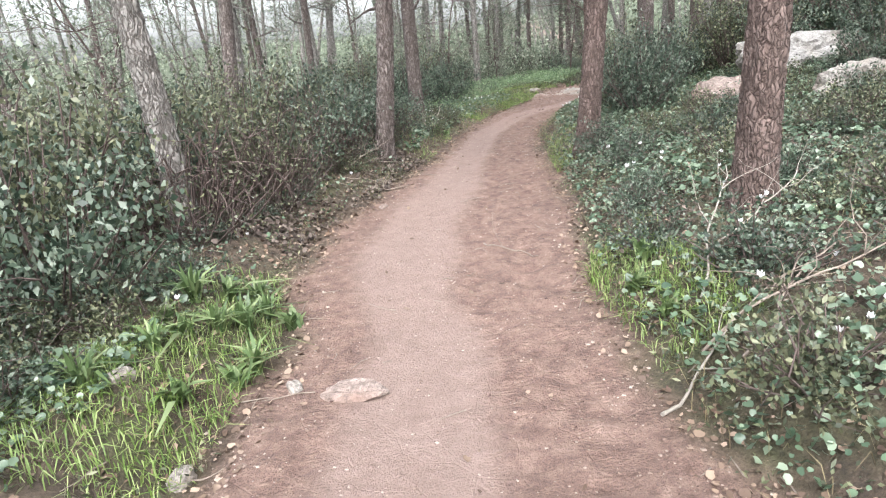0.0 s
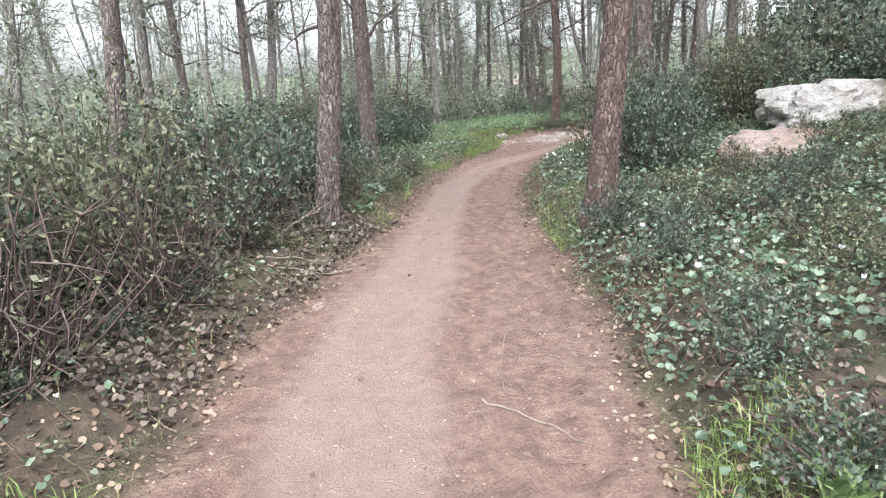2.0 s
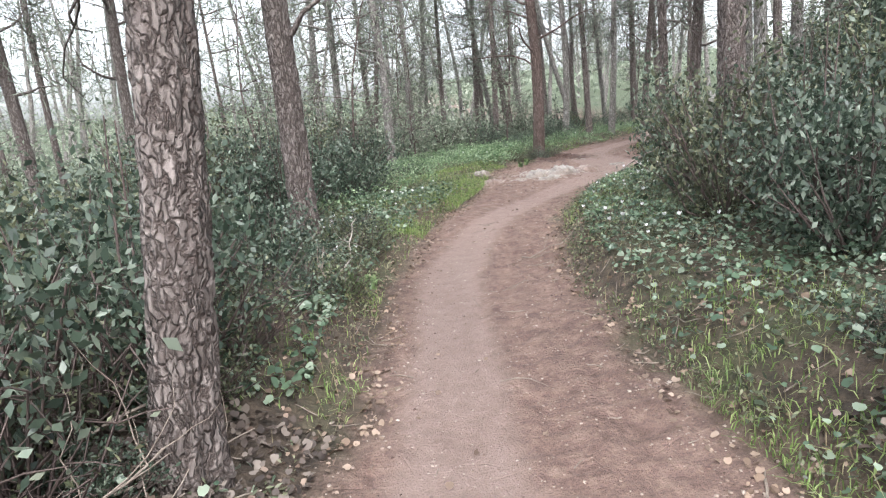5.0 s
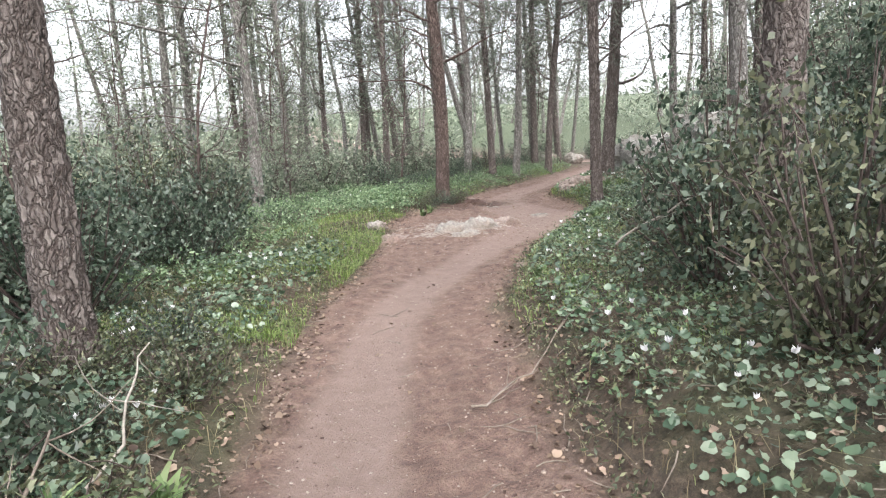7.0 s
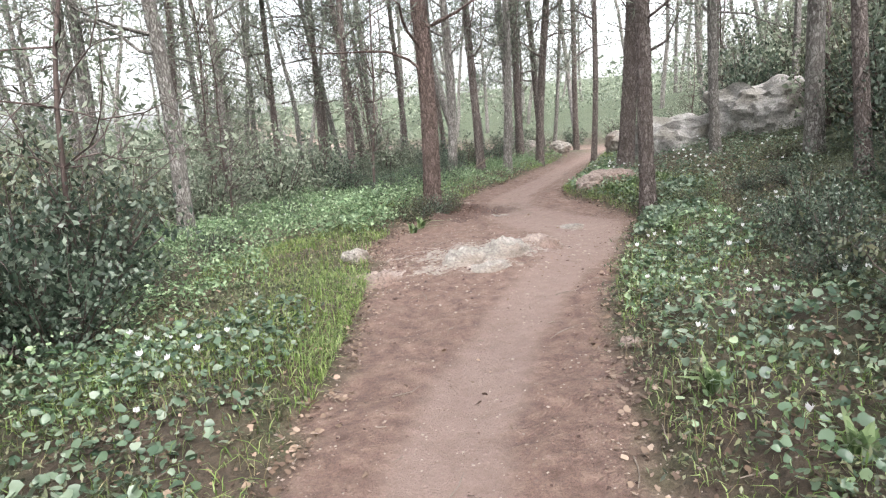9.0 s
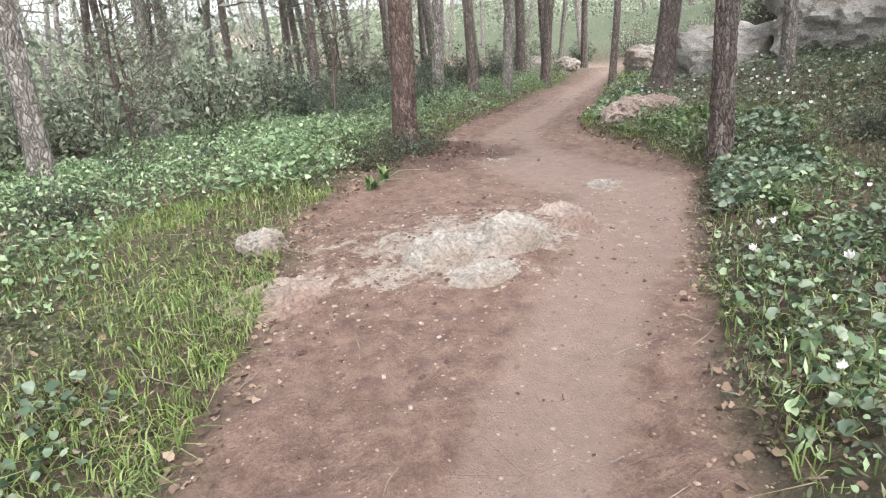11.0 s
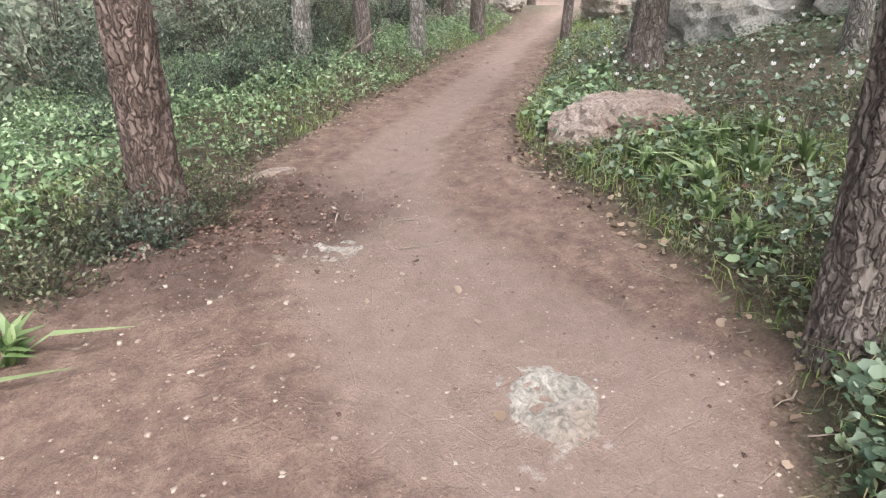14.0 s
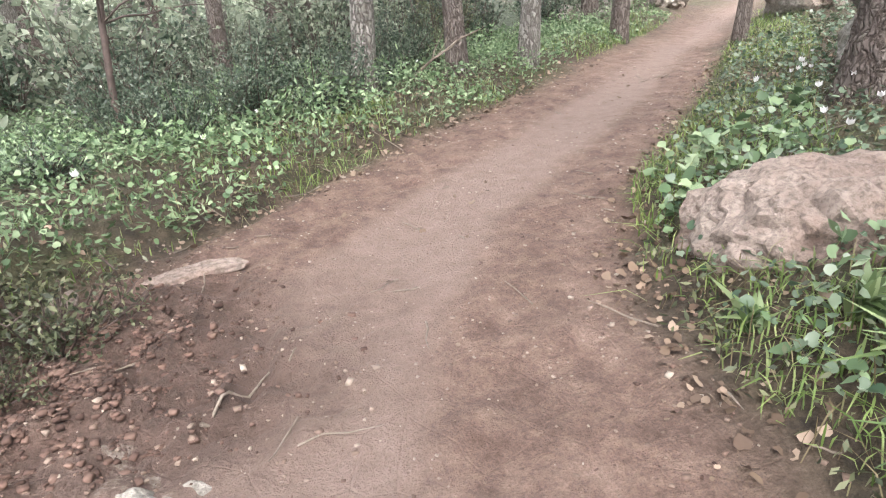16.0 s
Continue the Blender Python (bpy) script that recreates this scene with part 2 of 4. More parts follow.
# ---- terrain ----
LATTICE = np.random.RandomState(4).rand(256, 256)


def vnoise(x, y, f=1.0, o=0):
    x, y = np.asarray(x, float) * f + o * 17.3, np.asarray(y, float) * f + o * 9.1
    i, j = np.floor(x).astype(int), np.floor(y).astype(int)
    u, v = x - i, y - j
    u, v = u * u * (3 - 2 * u), v * v * (3 - 2 * v)
    g = lambda a, b: LATTICE[a % 256, b % 256]
    return (g(i, j) * (1 - u) + g(i + 1, j) * u) * (1 - v) + (g(i, j + 1) * (1 - u) + g(i + 1, j + 1) * u) * v - 0.5


def smooth(a, b, x):
    t = np.clip((x - a) / (b - a), 0, 1)
    return t * t * (3 - 2 * t)


LEFT_Y = [0, 2.2, 3.5, 4.6, 6, 7.5, 8.7, 9.8, 12, 13.3, 14.8, 16, 17.9, 19, 20.3, 21.5, 22.7, 24.1, 26.5, 28.3, 32]
LEFT_X = [-1.1, -1.13, -0.98, -1.2, -1.15, -0.65, -0.35, 0.03, 0.4, 0.87, 1.4, 2.05, 2.97, 3.3, 4.3, 5.2, 6.65, 8.2, 10.9, 13.0, 16.5]
RIGHT_Y = [0, 2.6, 4, 4.7, 6, 7.5, 9, 10.3, 11.3, 12.4, 14, 15.2, 16.4, 17.4, 18.5, 19.8, 20.7, 21.6, 23.4, 26, 27.4, 32]
RIGHT_X = [1.05, 1.05, 0.97, 1.15, 1.35, 1.5, 1.62, 1.75, 1.9, 2.25, 2.83, 3.6, 4.57, 5.6, 6.75, 7.25, 7.4, 7.9, 9.7, 12.1, 13.5, 18.2]


def sides(x, y):
    """Distance inside the path from its two edges, negative outside."""
    return (x - np.interp(y, LEFT_Y, LEFT_X)) * 0.82, (np.interp(y, RIGHT_Y, RIGHT_X) - x) * 0.82


def path_mask(x, y):
    a, b = sides(x, y)
    d = np.minimum(a, b) + 0.16 * vnoise(x, y, 2.2, 1) + 0.1 * vnoise(x, y, 6, 2)
    return smooth(-0.1, 0.14, d)


LANE_Y = [0, 3, 8, 13, 15.5, 17.3, 18.5, 20.2, 24, 30]
LANE_F = [0.44, 0.42, 0.34, 0.34, 0.5, 0.8, 0.78, 0.58, 0.55, 0.5]


def lane_mask(x, y):
    """0 on the smooth trodden lane, 1 on the rough earth beside it."""
    a, b = sides(x, y)
    f = a / np.maximum(a + b, 0.3) + 0.07 * vnoise(x, y, 1.1, 3) + 0.03 * vnoise(x, y, 4.5, 21)
    off = np.abs(f - np.interp(y, LANE_Y, LANE_F))
    return smooth(0.12, 0.22, off)


def wild_mask(x, y):
    """Low green growth that closes over the litter away from the path."""
    a, b = sides(x, y)
    return smooth(0.6, 3.6, -np.minimum(a, b) + 1.4 * vnoise(x, y, 0.5, 23)) * np.interp(y, [9, 11], [0.5, 0.9])


def churn_mask(x, y):
    d = ((x - 5.3) / 1.0) ** 2 + ((y - 20.95) / 0.78) ** 2
    return np.exp(-(d + 0.9 * vnoise(x, y, 2.5, 34)) ** 2 * 0.8)


def stony_mask(x, y):
    """Where bedrock shows through the trodden earth."""
    m = np.exp(-(((x - 4.1) / 1.0) ** 2 + ((y - 17.9) / 0.6) ** 2)) + 0.5 * np.exp(-(((x - 5.8) / 0.5) ** 2 + ((y - 18.65) / 0.3) ** 2))
    return np.clip(m + 0.5 * np.exp(-(((x - 5.75) / 0.35) ** 2 + ((y - 20.35) / 0.3) ** 2)), 0, 1)


def ground(x, y):
    x, y = np.asarray(x, float), np.asarray(y, float)
    a, b = sides(x, y)
    m = path_mask(x, y)
    z = np.interp(y, [0, 6, 13, 17, 20, 28, 34], [-0.36, -0.42, -0.4, -0.36, -0.3, -0.3, -0.42])
    out_r, out_l = np.maximum(-b, 0), np.maximum(-a, 0)
    z = z + np.minimum(0.1 * out_r + 0.028 * out_r ** 2, 3.6 + 0.02 * out_r) * (1 - 0.45 * smooth(24, 34, y))
    z = z - np.minimum(0.035 * out_l, 0.5) + np.interp(y, [11.5, 13.5, 16, 17.6, 18.6, 20], [0.28, 0.19, 0.1, 0.1, 0.2, 0.13]) * smooth(-0.08, 0.42, out_r) + np.interp(y, [10, 12.5], [0.28, 0.17]) * smooth(-0.08, 0.5, out_l)
    z = z + (1 - m) * (0.1 * vnoise(x, y, 0.7, 5) + 0.06 * vnoise(x, y, 2.4, 6) + 0.03 * vnoise(x, y, 7, 7))
    lane = lane_mask(x, y)
    z = z + m * (0.03 * vnoise(x, y, 0.9, 8) + (0.006 + 0.03 * lane) * vnoise(x, y, 7, 9) + 0.022 * lane * vnoise(x, y, 15, 10))
    f = a / np.maximum(a + b, 0.3)
    z = z - 0.03 * m * np.exp(-((f - np.interp(y, LANE_Y, LANE_F)) / 0.16) ** 2)
    # two wheel ruts with lugs pressed across them
    for fr in (0.62, 0.8):
        rut = m * np.exp(-((f + 0.05 * vnoise(x, y, 0.5, 31) - fr) / 0.05) ** 2) * (1 - smooth(14, 16.5, y))
        z = z - rut * (0.02 + 0.012 * np.sin(y * 38 + 3 * vnoise(x, y, 1.5, 32)))
    z = z + churn_mask(x, y) * (0.12 * vnoise(x, y, 14, 35) + 0.09 * vnoise(x, y, 9, 11) + 0.07 * vnoise(x, y, 4, 12))
    # the outcrop lifts the trodden earth about it
    z = z + stony_mask(x, y) * (0.04 * vnoise(x, y, 5, 14) + 0.03 * vnoise(x, y, 13, 15)) + 0.11 * np.exp(-(((x - 4.2) / 1.0) ** 2 + ((y - 18.0) / 0.75) ** 2))
    r = np.hypot(x - 5, y - 15)
    return z + 5.0 * smooth(45, 140, r) + 0.8 * smooth(25, 60, r) * vnoise(x, y, 0.05, 13)


def mesh_of(name, V, F, mat=None, shade=False):
    V, F = np.asarray(V, np.float32), np.asarray(F, np.int32)
    me = bpy.data.meshes.new(name)
    me.vertices.add(len(V))
    me.vertices.foreach_set("co", V.ravel())
    me.loops.add(F.size)
    me.loops.foreach_set("vertex_index", F.ravel())
    me.polygons.add(len(F))
    me.polygons.foreach_set("loop_start", np.arange(0, F.size, F.shape[1], dtype=np.int32))
    me.update(calc_edges=True)
    me.validate()
    if shade:
        me.polygons.foreach_set("use_smooth", np.ones(len(F), bool))
    if mat:
        me.materials.append(mat)
    return me


def set_attr(me, name, values):
    at = me.attributes.new(name, "FLOAT", "POINT")
    at.data.foreach_set("value", np.asarray(values, np.float32))


def graded(lo, hi, step, far):
    mid = np.arange(lo, hi + step / 2, step)
    out, d = [], step
    p = hi
    while p < far:
        d *= 1.16
        p += d
        out.append(p)
    neg = [lo - (v - hi) for v in out]
    return np.array(neg[::-1] + list(mid) + out)


gx, gy = graded(-2.6, 9.4, 0.06, 420), graded(1.2, 24.0, 0.05, 420)
X, Y = np.meshgrid(gx, gy)
Z = ground(X, Y)
nx, ny = len(gx), len(gy)
idx = np.arange(nx * ny).reshape(ny, nx)
F = np.stack([idx[:-1, :-1], idx[:-1, 1:], idx[1:, 1:], idx[1:, :-1]], -1).reshape(-1, 4)
me = mesh_of("ground", np.stack([X, Y, Z], -1).reshape(-1, 3), F, GROUND, True)
set_attr(me, "path", path_mask(X, Y).ravel())
set_attr(me, "lane", lane_mask(X, Y).ravel())
set_attr(me, "stony", stony_mask(X, Y).ravel())
set_attr(me, "wild", wild_mask(X, Y).ravel())
set_attr(me, "churn", churn_mask(X, Y).ravel())
tagged(new("ground", me), "reddish earth footpath through dark leaf litter", "ground", kind="structure")


# ---- geometry helpers ----
class Geo:
    def __init__(self):
        self.v, self.f, self.n = [], [], 0

    def add(self, V, F):
        self.v.append(np.asarray(V, float))
        self.f.append(np.asarray(F, int) + self.n)
        self.n += len(V)

    def mesh(self, name, mat, shade=False):
        return mesh_of(name, np.concatenate(self.v), np.concatenate(self.f), mat, shade)

    def tube(self, pts, radii, seg=5):
        pts = np.asarray(pts, float)
        t = np.gradient(pts, axis=0)
        t /= np.linalg.norm(t, axis=1)[:, None] + 1e-9
        ref = np.array([0.31, 0.95, 0.1]) if abs(t[0][2]) > 0.7 else np.array([0, 0, 1.0])
        u = np.cross(t, ref)
        u /= np.linalg.norm(u, axis=1)[:, None] + 1e-9
        w = np.cross(t, u)
        a = np.linspace(0, 2 * np.pi, seg, endpoint=False)
        r = np.asarray(radii, float)[:, None, None]
        V = pts[:, None] + r * (np.cos(a)[None, :, None] * u[:, None] + np.sin(a)[None, :, None] * w[:, None])
        k = len(pts)
        i, j = np.meshgrid(np.arange(k - 1), np.arange(seg), indexing="ij")
        q = np.stack([i * seg + j, i * seg + (j + 1) % seg, (i + 1) * seg + (j + 1) % seg, (i + 1) * seg + j], -1).reshape(-1, 4)
        self.add(V.reshape(-1, 3), q)


def unit(v):
    return v / (np.linalg.norm(v, axis=-1, keepdims=True) + 1e-9)


def narrow_leaves(geo, P, D, L, W, rng, fold=0.25):
    """One folded, pointed leaf at each place P along D."""
    D = unit(D)
    S = unit(np.cross(D, rng.normal(size=D.shape)))
    N = np.cross(D, S)
    L, W = np.broadcast_to(L, len(P))[:, None], np.broadcast_to(W, len(P))[:, None]
    mid = P + D * L * 0.5
    V = np.stack([P, mid + S * W * 0.5 + N * W * fold, P + D * L, mid - S * W * 0.5 + N * W * fold], 1)
    geo.add(V.reshape(-1, 3), np.arange(len(P) * 4).reshape(-1, 4))


def broad_leaves(geo, P, R, rng, tilt=0.45, up=0.0):
    """Rounded, heart-notched leaves lying about level."""
    k = len(P)
    N = unit(np.concatenate([rng.normal(size=(k, 2)) * tilt, np.ones((k, 1))], 1))
    a = rng.rand(k) * 6.283
    U = unit(np.cross(np.stack([np.cos(a), np.sin(a), np.zeros(k)], 1), N))
    S = np.cross(N, U)
    prof = np.array([0.5, 0.95, 1.02, 1.0, 1.08, 1.0, 1.02, 0.95])
    th = np.linspace(0, 2 * np.pi, 8, endpoint=False)
    R = np.broadcast_to(R, k)[:, None, None]
    wob = 1 + 0.06 * rng.normal(size=(k, 8, 1))
    ring = P[:, None] + R * prof[None, :, None] * wob * (-np.cos(th)[None, :, None] * U[:, None] + np.sin(th)[None, :, None] * S[:, None])
    ring = ring + N[:, None] * R * (0.16 * rng.normal(size=(k, 8, 1)) + 0.08)
    V = np.concatenate([P[:, None] - N[:, None] * R * 0.12, ring], 1).reshape(-1, 3)
    b = np.arange(k)[:, None, None] * 9
    q = np.array([[0, 1, 2, 3], [0, 3, 4, 5], [0, 5, 6, 7], [0, 7, 8, 1]])[None]
    geo.add(V, (b + q).reshape(-1, 4))


def blades(geo, P, H, W, rng, lean=0.5):
    """Bent, tapering blades of grass."""
    k = len(P)
    a = rng.rand(k) * 6.283
    D = np.stack([np.cos(a), np.sin(a), np.zeros(k)], 1)
    S = np.stack([-np.sin(a), np.cos(a), np.zeros(k)], 1)
    H, W = np.broadcast_to(H, k)[:, None], np.broadcast_to(W, k)[:, None]
    q = np.abs(rng.normal(size=(k, 1))) * lean
    up = np.array([0, 0, 1.0])
    m = P + up * H * 0.6 + D * H * q * 0.35
    t = P + up * H * (0.95 - 0.3 * np.minimum(q, 1.4)) + D * H * q
    V = np.stack([P - S * W * 0.35, P + S * W * 0.35, m + S * W * 0.5, m - S * W * 0.5, t + S * W * 0.08, t - S * W * 0.08], 1)
    b = np.arange(k)[:, None, None] * 6
    geo.add(V.reshape(-1, 3), (b + np.array([[0, 1, 2, 3], [3, 2, 4, 5]])[None]).reshape(-1, 4))


def pebbles(geo, P, R, rng):
    k = len(P)
    c = np.array([[-1, -1, -1], [1, -1, -1], [1, 1, -1], [-1, 1, -1], [-1, -1, 1], [1, -1, 1], [1, 1, 1], [-1, 1, 1]], float)
    a = rng.rand(k) * 6.283
    c = c[None] * (0.55 + 0.35 * rng.rand(k, 8, 1)) * np.array([1, 0.75, 0.5])
    x = c[..., 0] * np.cos(a)[:, None] - c[..., 1] * np.sin(a)[:, None]
    y = c[..., 0] * np.sin(a)[:, None] + c[..., 1] * np.cos(a)[:, None]
    V = P[:, None] + np.stack([x, y, c[..., 2]], -1) * np.broadcast_to(R, k)[:, None, None]
    q = np.array([[3, 2, 1, 0], [4, 5, 6, 7], [0, 1, 5, 4], [1, 2, 6, 5], [2, 3, 7, 6], [3, 0, 4, 7]])
    geo.add(V.reshape(-1, 3), (np.arange(k)[:, None, None] * 8 + q[None]).reshape(-1, 4))


def part(name, me, parent, label=""):
    ob = new(name, me)
    ob.parent = parent
    if label:
        tagged(ob, label)
    return ob


def gz(x, y):
    return float(ground(x, y))


# ---- trees ----
def crooked(rng, p, d, length, n, wander, lift=0.0):
    pts, p, d = [np.array(p, float)], np.array(p, float), unit(np.array(d, float))
    for _ in range(n):
        d = unit(d + rng.normal(size=3) * wander + np.array([0, 0, lift]))
        p = p + d * length / n
        pts.append(p)
    return np.array(pts)


def pine(name, x, y, r, lean=(0, 0), height=12.0, bark=BARK, seed=0, detail=True, fork=False, label="", crown_leaves=2000, group="pine trees"):
    rng = np.random.RandomState(seed)
    root = new(name)
    root.location = (x, y, gz(x, y) - 0.03)
    tagged(root, label or "tall slender pine with grey-brown plated bark", "tree", group)
    seg, dz = (72, 0.04) if detail else (14, 0.3)
    zs = np.concatenate([np.arange(-0.15, 4.6 if detail else 4.5, dz), np.linspace(4.7, height, 14)])
    bend = rng.normal(size=2) * 0.05
    th = np.linspace(0, 2 * np.pi, seg, endpoint=False)
    V, crack = [], []
    axis = lambda z: np.array([lean[0] * z + bend[0] * math.sin(z * 0.8), lean[1] * z + bend[1] * math.sin(z * 0.7 + 1), z])
    for z in zs:
        rad = r * (1 - 0.8 * max(z, 0) / height) + 0.35 * r * math.exp(-max(z, 0) * 5.0)
        lobes = 1 + 0.05 * np.sin(3 * th + seed) + 0.06 * np.sin(5 * th + 2 * seed) * math.exp(-max(z, 0) * 3)
        for a, lb in zip(th, lobes):
            c, s, d, k = math.cos(a), math.sin(a), 0.0, 0.0
            if detail and z < 4.6:
                q = Vector((c * r * 26 + seed, s * r * 26, z * 7))
                q += 0.5 * noise.noise_vector(q * 0.8)
                dist = noise.voronoi(q)[0]
                e = min(1.0, (dist[1] - dist[0]) / 0.3)
                k = 1 - e
                d = 0.02 * e + 0.006 * noise.noise(q * 2.6)
            rr = rad * float(lb) + d
            V.append(axis(z) + np.array([c * rr, s * rr, 0]))
            crack.append(k ** 0.9)
    n = len(zs)
    i, j = np.meshgrid(np.arange(n - 1), np.arange(seg), indexing="ij")
    Fq = np.stack([i * seg + j, i * seg + (j + 1) % seg, (i + 1) * seg + (j + 1) % seg, (i + 1) * seg + j], -1).reshape(-1, 4)
    me = mesh_of("trunk", V, Fq, bark, True)
    set_attr(me, "crack", crack)
    part("trunk", me, root)
    limbs, crown = Geo(), Geo()
    if fork:
        pts = crooked(rng, axis(1.1), (-0.35, 0.1, 1), height * 0.7, 9, 0.07, 0.12)
        limbs.tube(pts, np.linspace(r * 0.75, r * 0.2, len(pts)), 10)
    for k in range(30):
        z = height * (0.17 + 0.8 * k / 30) + rng.rand() * 0.3
        a = rng.rand() * 6.283
        ln = (1.0 + 2.0 * rng.rand()) * (0.7 if z < height * 0.35 else 1)
        pts = crooked(rng, axis(z), (math.cos(a), math.sin(a), 0.35), ln, 6, 0.22, 0.03)
        limbs.tube(pts, np.linspace(0.02 + 0.02 * rng.rand(), 0.005, len(pts)), 4)
        for _ in range(5):
            b = pts[rng.randint(2, 7)]
            tw = crooked(rng, b, rng.normal(size=3) + (0, 0, 0.3), 0.4 + 0.5 * rng.rand(), 4, 0.3)
            limbs.tube(tw, np.linspace(0.008, 0.003, 5), 3)
            if z > height * 0.33 or rng.rand() < 0.5:
                kk = max(4, crown_leaves // 110)
                P = tw[rng.randint(1, 5, kk)] + rng.normal(size=(kk, 3)) * 0.17
                narrow_leaves(crown, P, rng.normal(size=(kk, 3)) + (0, 0, 0.4), 0.13 + 0.1 * rng.rand(kk), 0.019, rng)
    me = limbs.mesh("branchwork", bark)
    tagged(part("branchwork", me, root, "thin bare side branches"), kind="stuff")
    part("crown", crown.mesh("crown", NEEDLE), root, "sparse grey-green needle tufts")
    return root


pine("pine_tree", -0.72, 8.98, 0.11, (0.07, 0.01), 12, BARK, 1, label="straight pine with a small pale scar beside the path")
pine("pine_tree", 1.95, 8.1, 0.125, (0.1, 0.02), 12, BARK_RED, 2, label="stout reddish pine leaning slightly at the path edge")
pine("pine_tree", 5.1, 21.1, 0.12, (-0.01, 0.0), 12, BARK_RED, 3, label="dark red-brown pine with a shrubby foot by the path")
pine("pine_tree", 6.84, 18.34, 0.08, (-0.025, 0.0), 12, BARK, 4, label="pine with long vertical bark plates at the path bend")
pine("pine_tree", 9.5, 21.8, 0.135, (0.07, -0.02), 12, BARK, 5, label="leaning pine standing before grey boulders")
pine("pine_tree", 2.2, 4.25, 0.125, (0.03, 0.0), 12, BARK_RED, 6, label="rough-barked pine rising from brambles")
pine("pine_tree", -2.2, 5.4, 0.105, (-0.1, 0.0), 10, BARK_GREY, 7, label="grey leaning trunk rising out of the shrubs")
pine("pine_tree", -0.29, 13.5, 0.135, (0.0, 0.0), 12, BARK, 8, label="thick grey-brown pine with peeling plates")
pine("pine_tree", 4.15, 12.5, 0.13, (0.0, 0.0), 12, BARK, 9, label="pine trunk half hidden by dark shrubs")
pine("pine_tree", 1.6, 21.4, 0.11, (-0.02, 0.0), 12, BARK_GREY, 10, label="pale slim trunk in green undergrowth", detail=False)
pine("pine_tree", 7.1, 24.4, 0.1, (0.02, 0.0), 13, BARK_GREY, 11, label="pale forked trunk in the wood", detail=False, fork=True)
VARIANTS = [pine("pine_tree", *p, 0.1, (0.02 * s, 0.01), 12 + s, b, 20 + s, False, crown_leaves=6600)
            for s, (p, b) in enumerate(zip([(3.3, 29.1), (4.8, 30.9), (5.9, 27.6), (8.9, 25.1), (-2.9, 9.3)], [BARK_GREY, BARK, BARK, BARK_GREY, BARK]))]
TREES = [(0.5, 23.3), (6.8, 33.5), (7.1, 30.3), (8.3, 32.0), (10.2, 34.5), (10.9, 29.7), (11.5, 28.6), (10.9, 26.6), (13.6, 32.4),
         (11.4, 25.1), (10.2, 20.3), (-4.1, 16.8), (-3.2, 19.1), (-4.2, 26.0), (1.8, 28.3), (2.8, 26.2), (7.9, 36.4), (10.8, 32.3),
         (6.4, 14.9), (7.6, 16.2), (9.5, 18.0), (11.1, 19.0), (9.3, 14.7), (-3.0, 19.8), (-5.7, 22.2), (0.2, 26.6),
         (8.1, 24.9), (13.9, 30.8), (15.3, 32.2), (17.0, 33.0), (-3.6, 12.8), (-6.0, 9.5), (-7.5, 15.5), (6.2, 8.4), (7.9, 11.5), (5.2, 4.0),
         (9.8, 36.6), (12.3, 36.0), (5.0, 36.0), (2.4, 33.5), (-1.2, 31.5), (-3.5, 34.0), (-8.0, 25.0), (-9.0, 19.0), (14.5, 24.2), (13.2, 21.0)]
trng = random.Random(5)
for k, (x, y) in enumerate(TREES):
    s = trng.uniform(0.7, 1.25)
    copy_thing(VARIANTS[k % 5], pose(x, y, gz(x, y) - 0.03, trng.uniform(-3, 3), trng.uniform(-4, 4), trng.uniform(0, 360)) @ Matrix.Diagonal((s, s, trng.uniform(0.9, 1.15), 1)))


# ---- shrubs ----
def shrub(name, seed, width, height, leaf, count, mat, label, length=0.058, w=0.03, bare=0.25):
    rng = np.random.RandomState(seed)
    root = tagged(new(name), label, "shrub", "shrubs")
    stems, fol = Geo(), Geo()
    tips = 34
    for _ in range(tips):
        a, q = rng.rand() * 6.283, math.sqrt(rng.rand())
        top = height * (0.35 + 0.65 * rng.rand()) * (1 - 0.45 * q * q)
        end = np.array([math.cos(a) * q * width / 2, math.sin(a) * q * width / 2, top])
        base = np.array([end[0] * 0.15, end[1] * 0.15, -0.05])
        mid = (base + end) / 2 + rng.normal(size=3) * 0.07 * height
        s = np.linspace(0, 1, 5)[:, None]
        pts = (1 - s) ** 2 * base + 2 * s * (1 - s) * mid + s * s * end
        stems.tube(pts[::2], np.array([0.011, 0.008, 0.004]) * (0.6 + height * 0.4), 3)
        for _ in range(5):
            o = pts[rng.randint(1, 5)]
            tw = crooked(rng, o, rng.normal(size=3) + (0, 0, 0.5), 0.16 + 0.2 * height * rng.rand(), 4, 0.25)
            if rng.rand() < (0.9 if name == "bare_shrub" else 0.3):
                stems.tube(tw[::2], (0.005, 0.0035, 0.0018), 3)
            k = int(count / tips / 5 * (0.4 + 1.2 * rng.rand()))
            f = rng.rand(k, 1) * 3.999
            i = f.astype(int)[:, 0]
            P = tw[i] * (1 - (f - i[:, None])) + tw[i + 1] * (f - i[:, None]) + rng.normal(size=(k, 3)) * 0.03 * (0.7 + height)
            P[:, 2] = np.maximum(P[:, 2], 0.02)
            narrow_leaves(fol, P, rng.normal(size=(k, 3)) + (0, 0, 0.35), length * (0.6 + 0.7 * rng.rand(k)), w * (0.7 + 0.6 * rng.rand(k)), rng)
    tagged(part("branchwork", stems.mesh("branchwork", STEM), root, "thin dark twigs"), kind="stuff")
    part("foliage", fol.mesh("foliage", mat), root)
    return root


SAPLING = "slender bare sapling with few grey-green leaves"


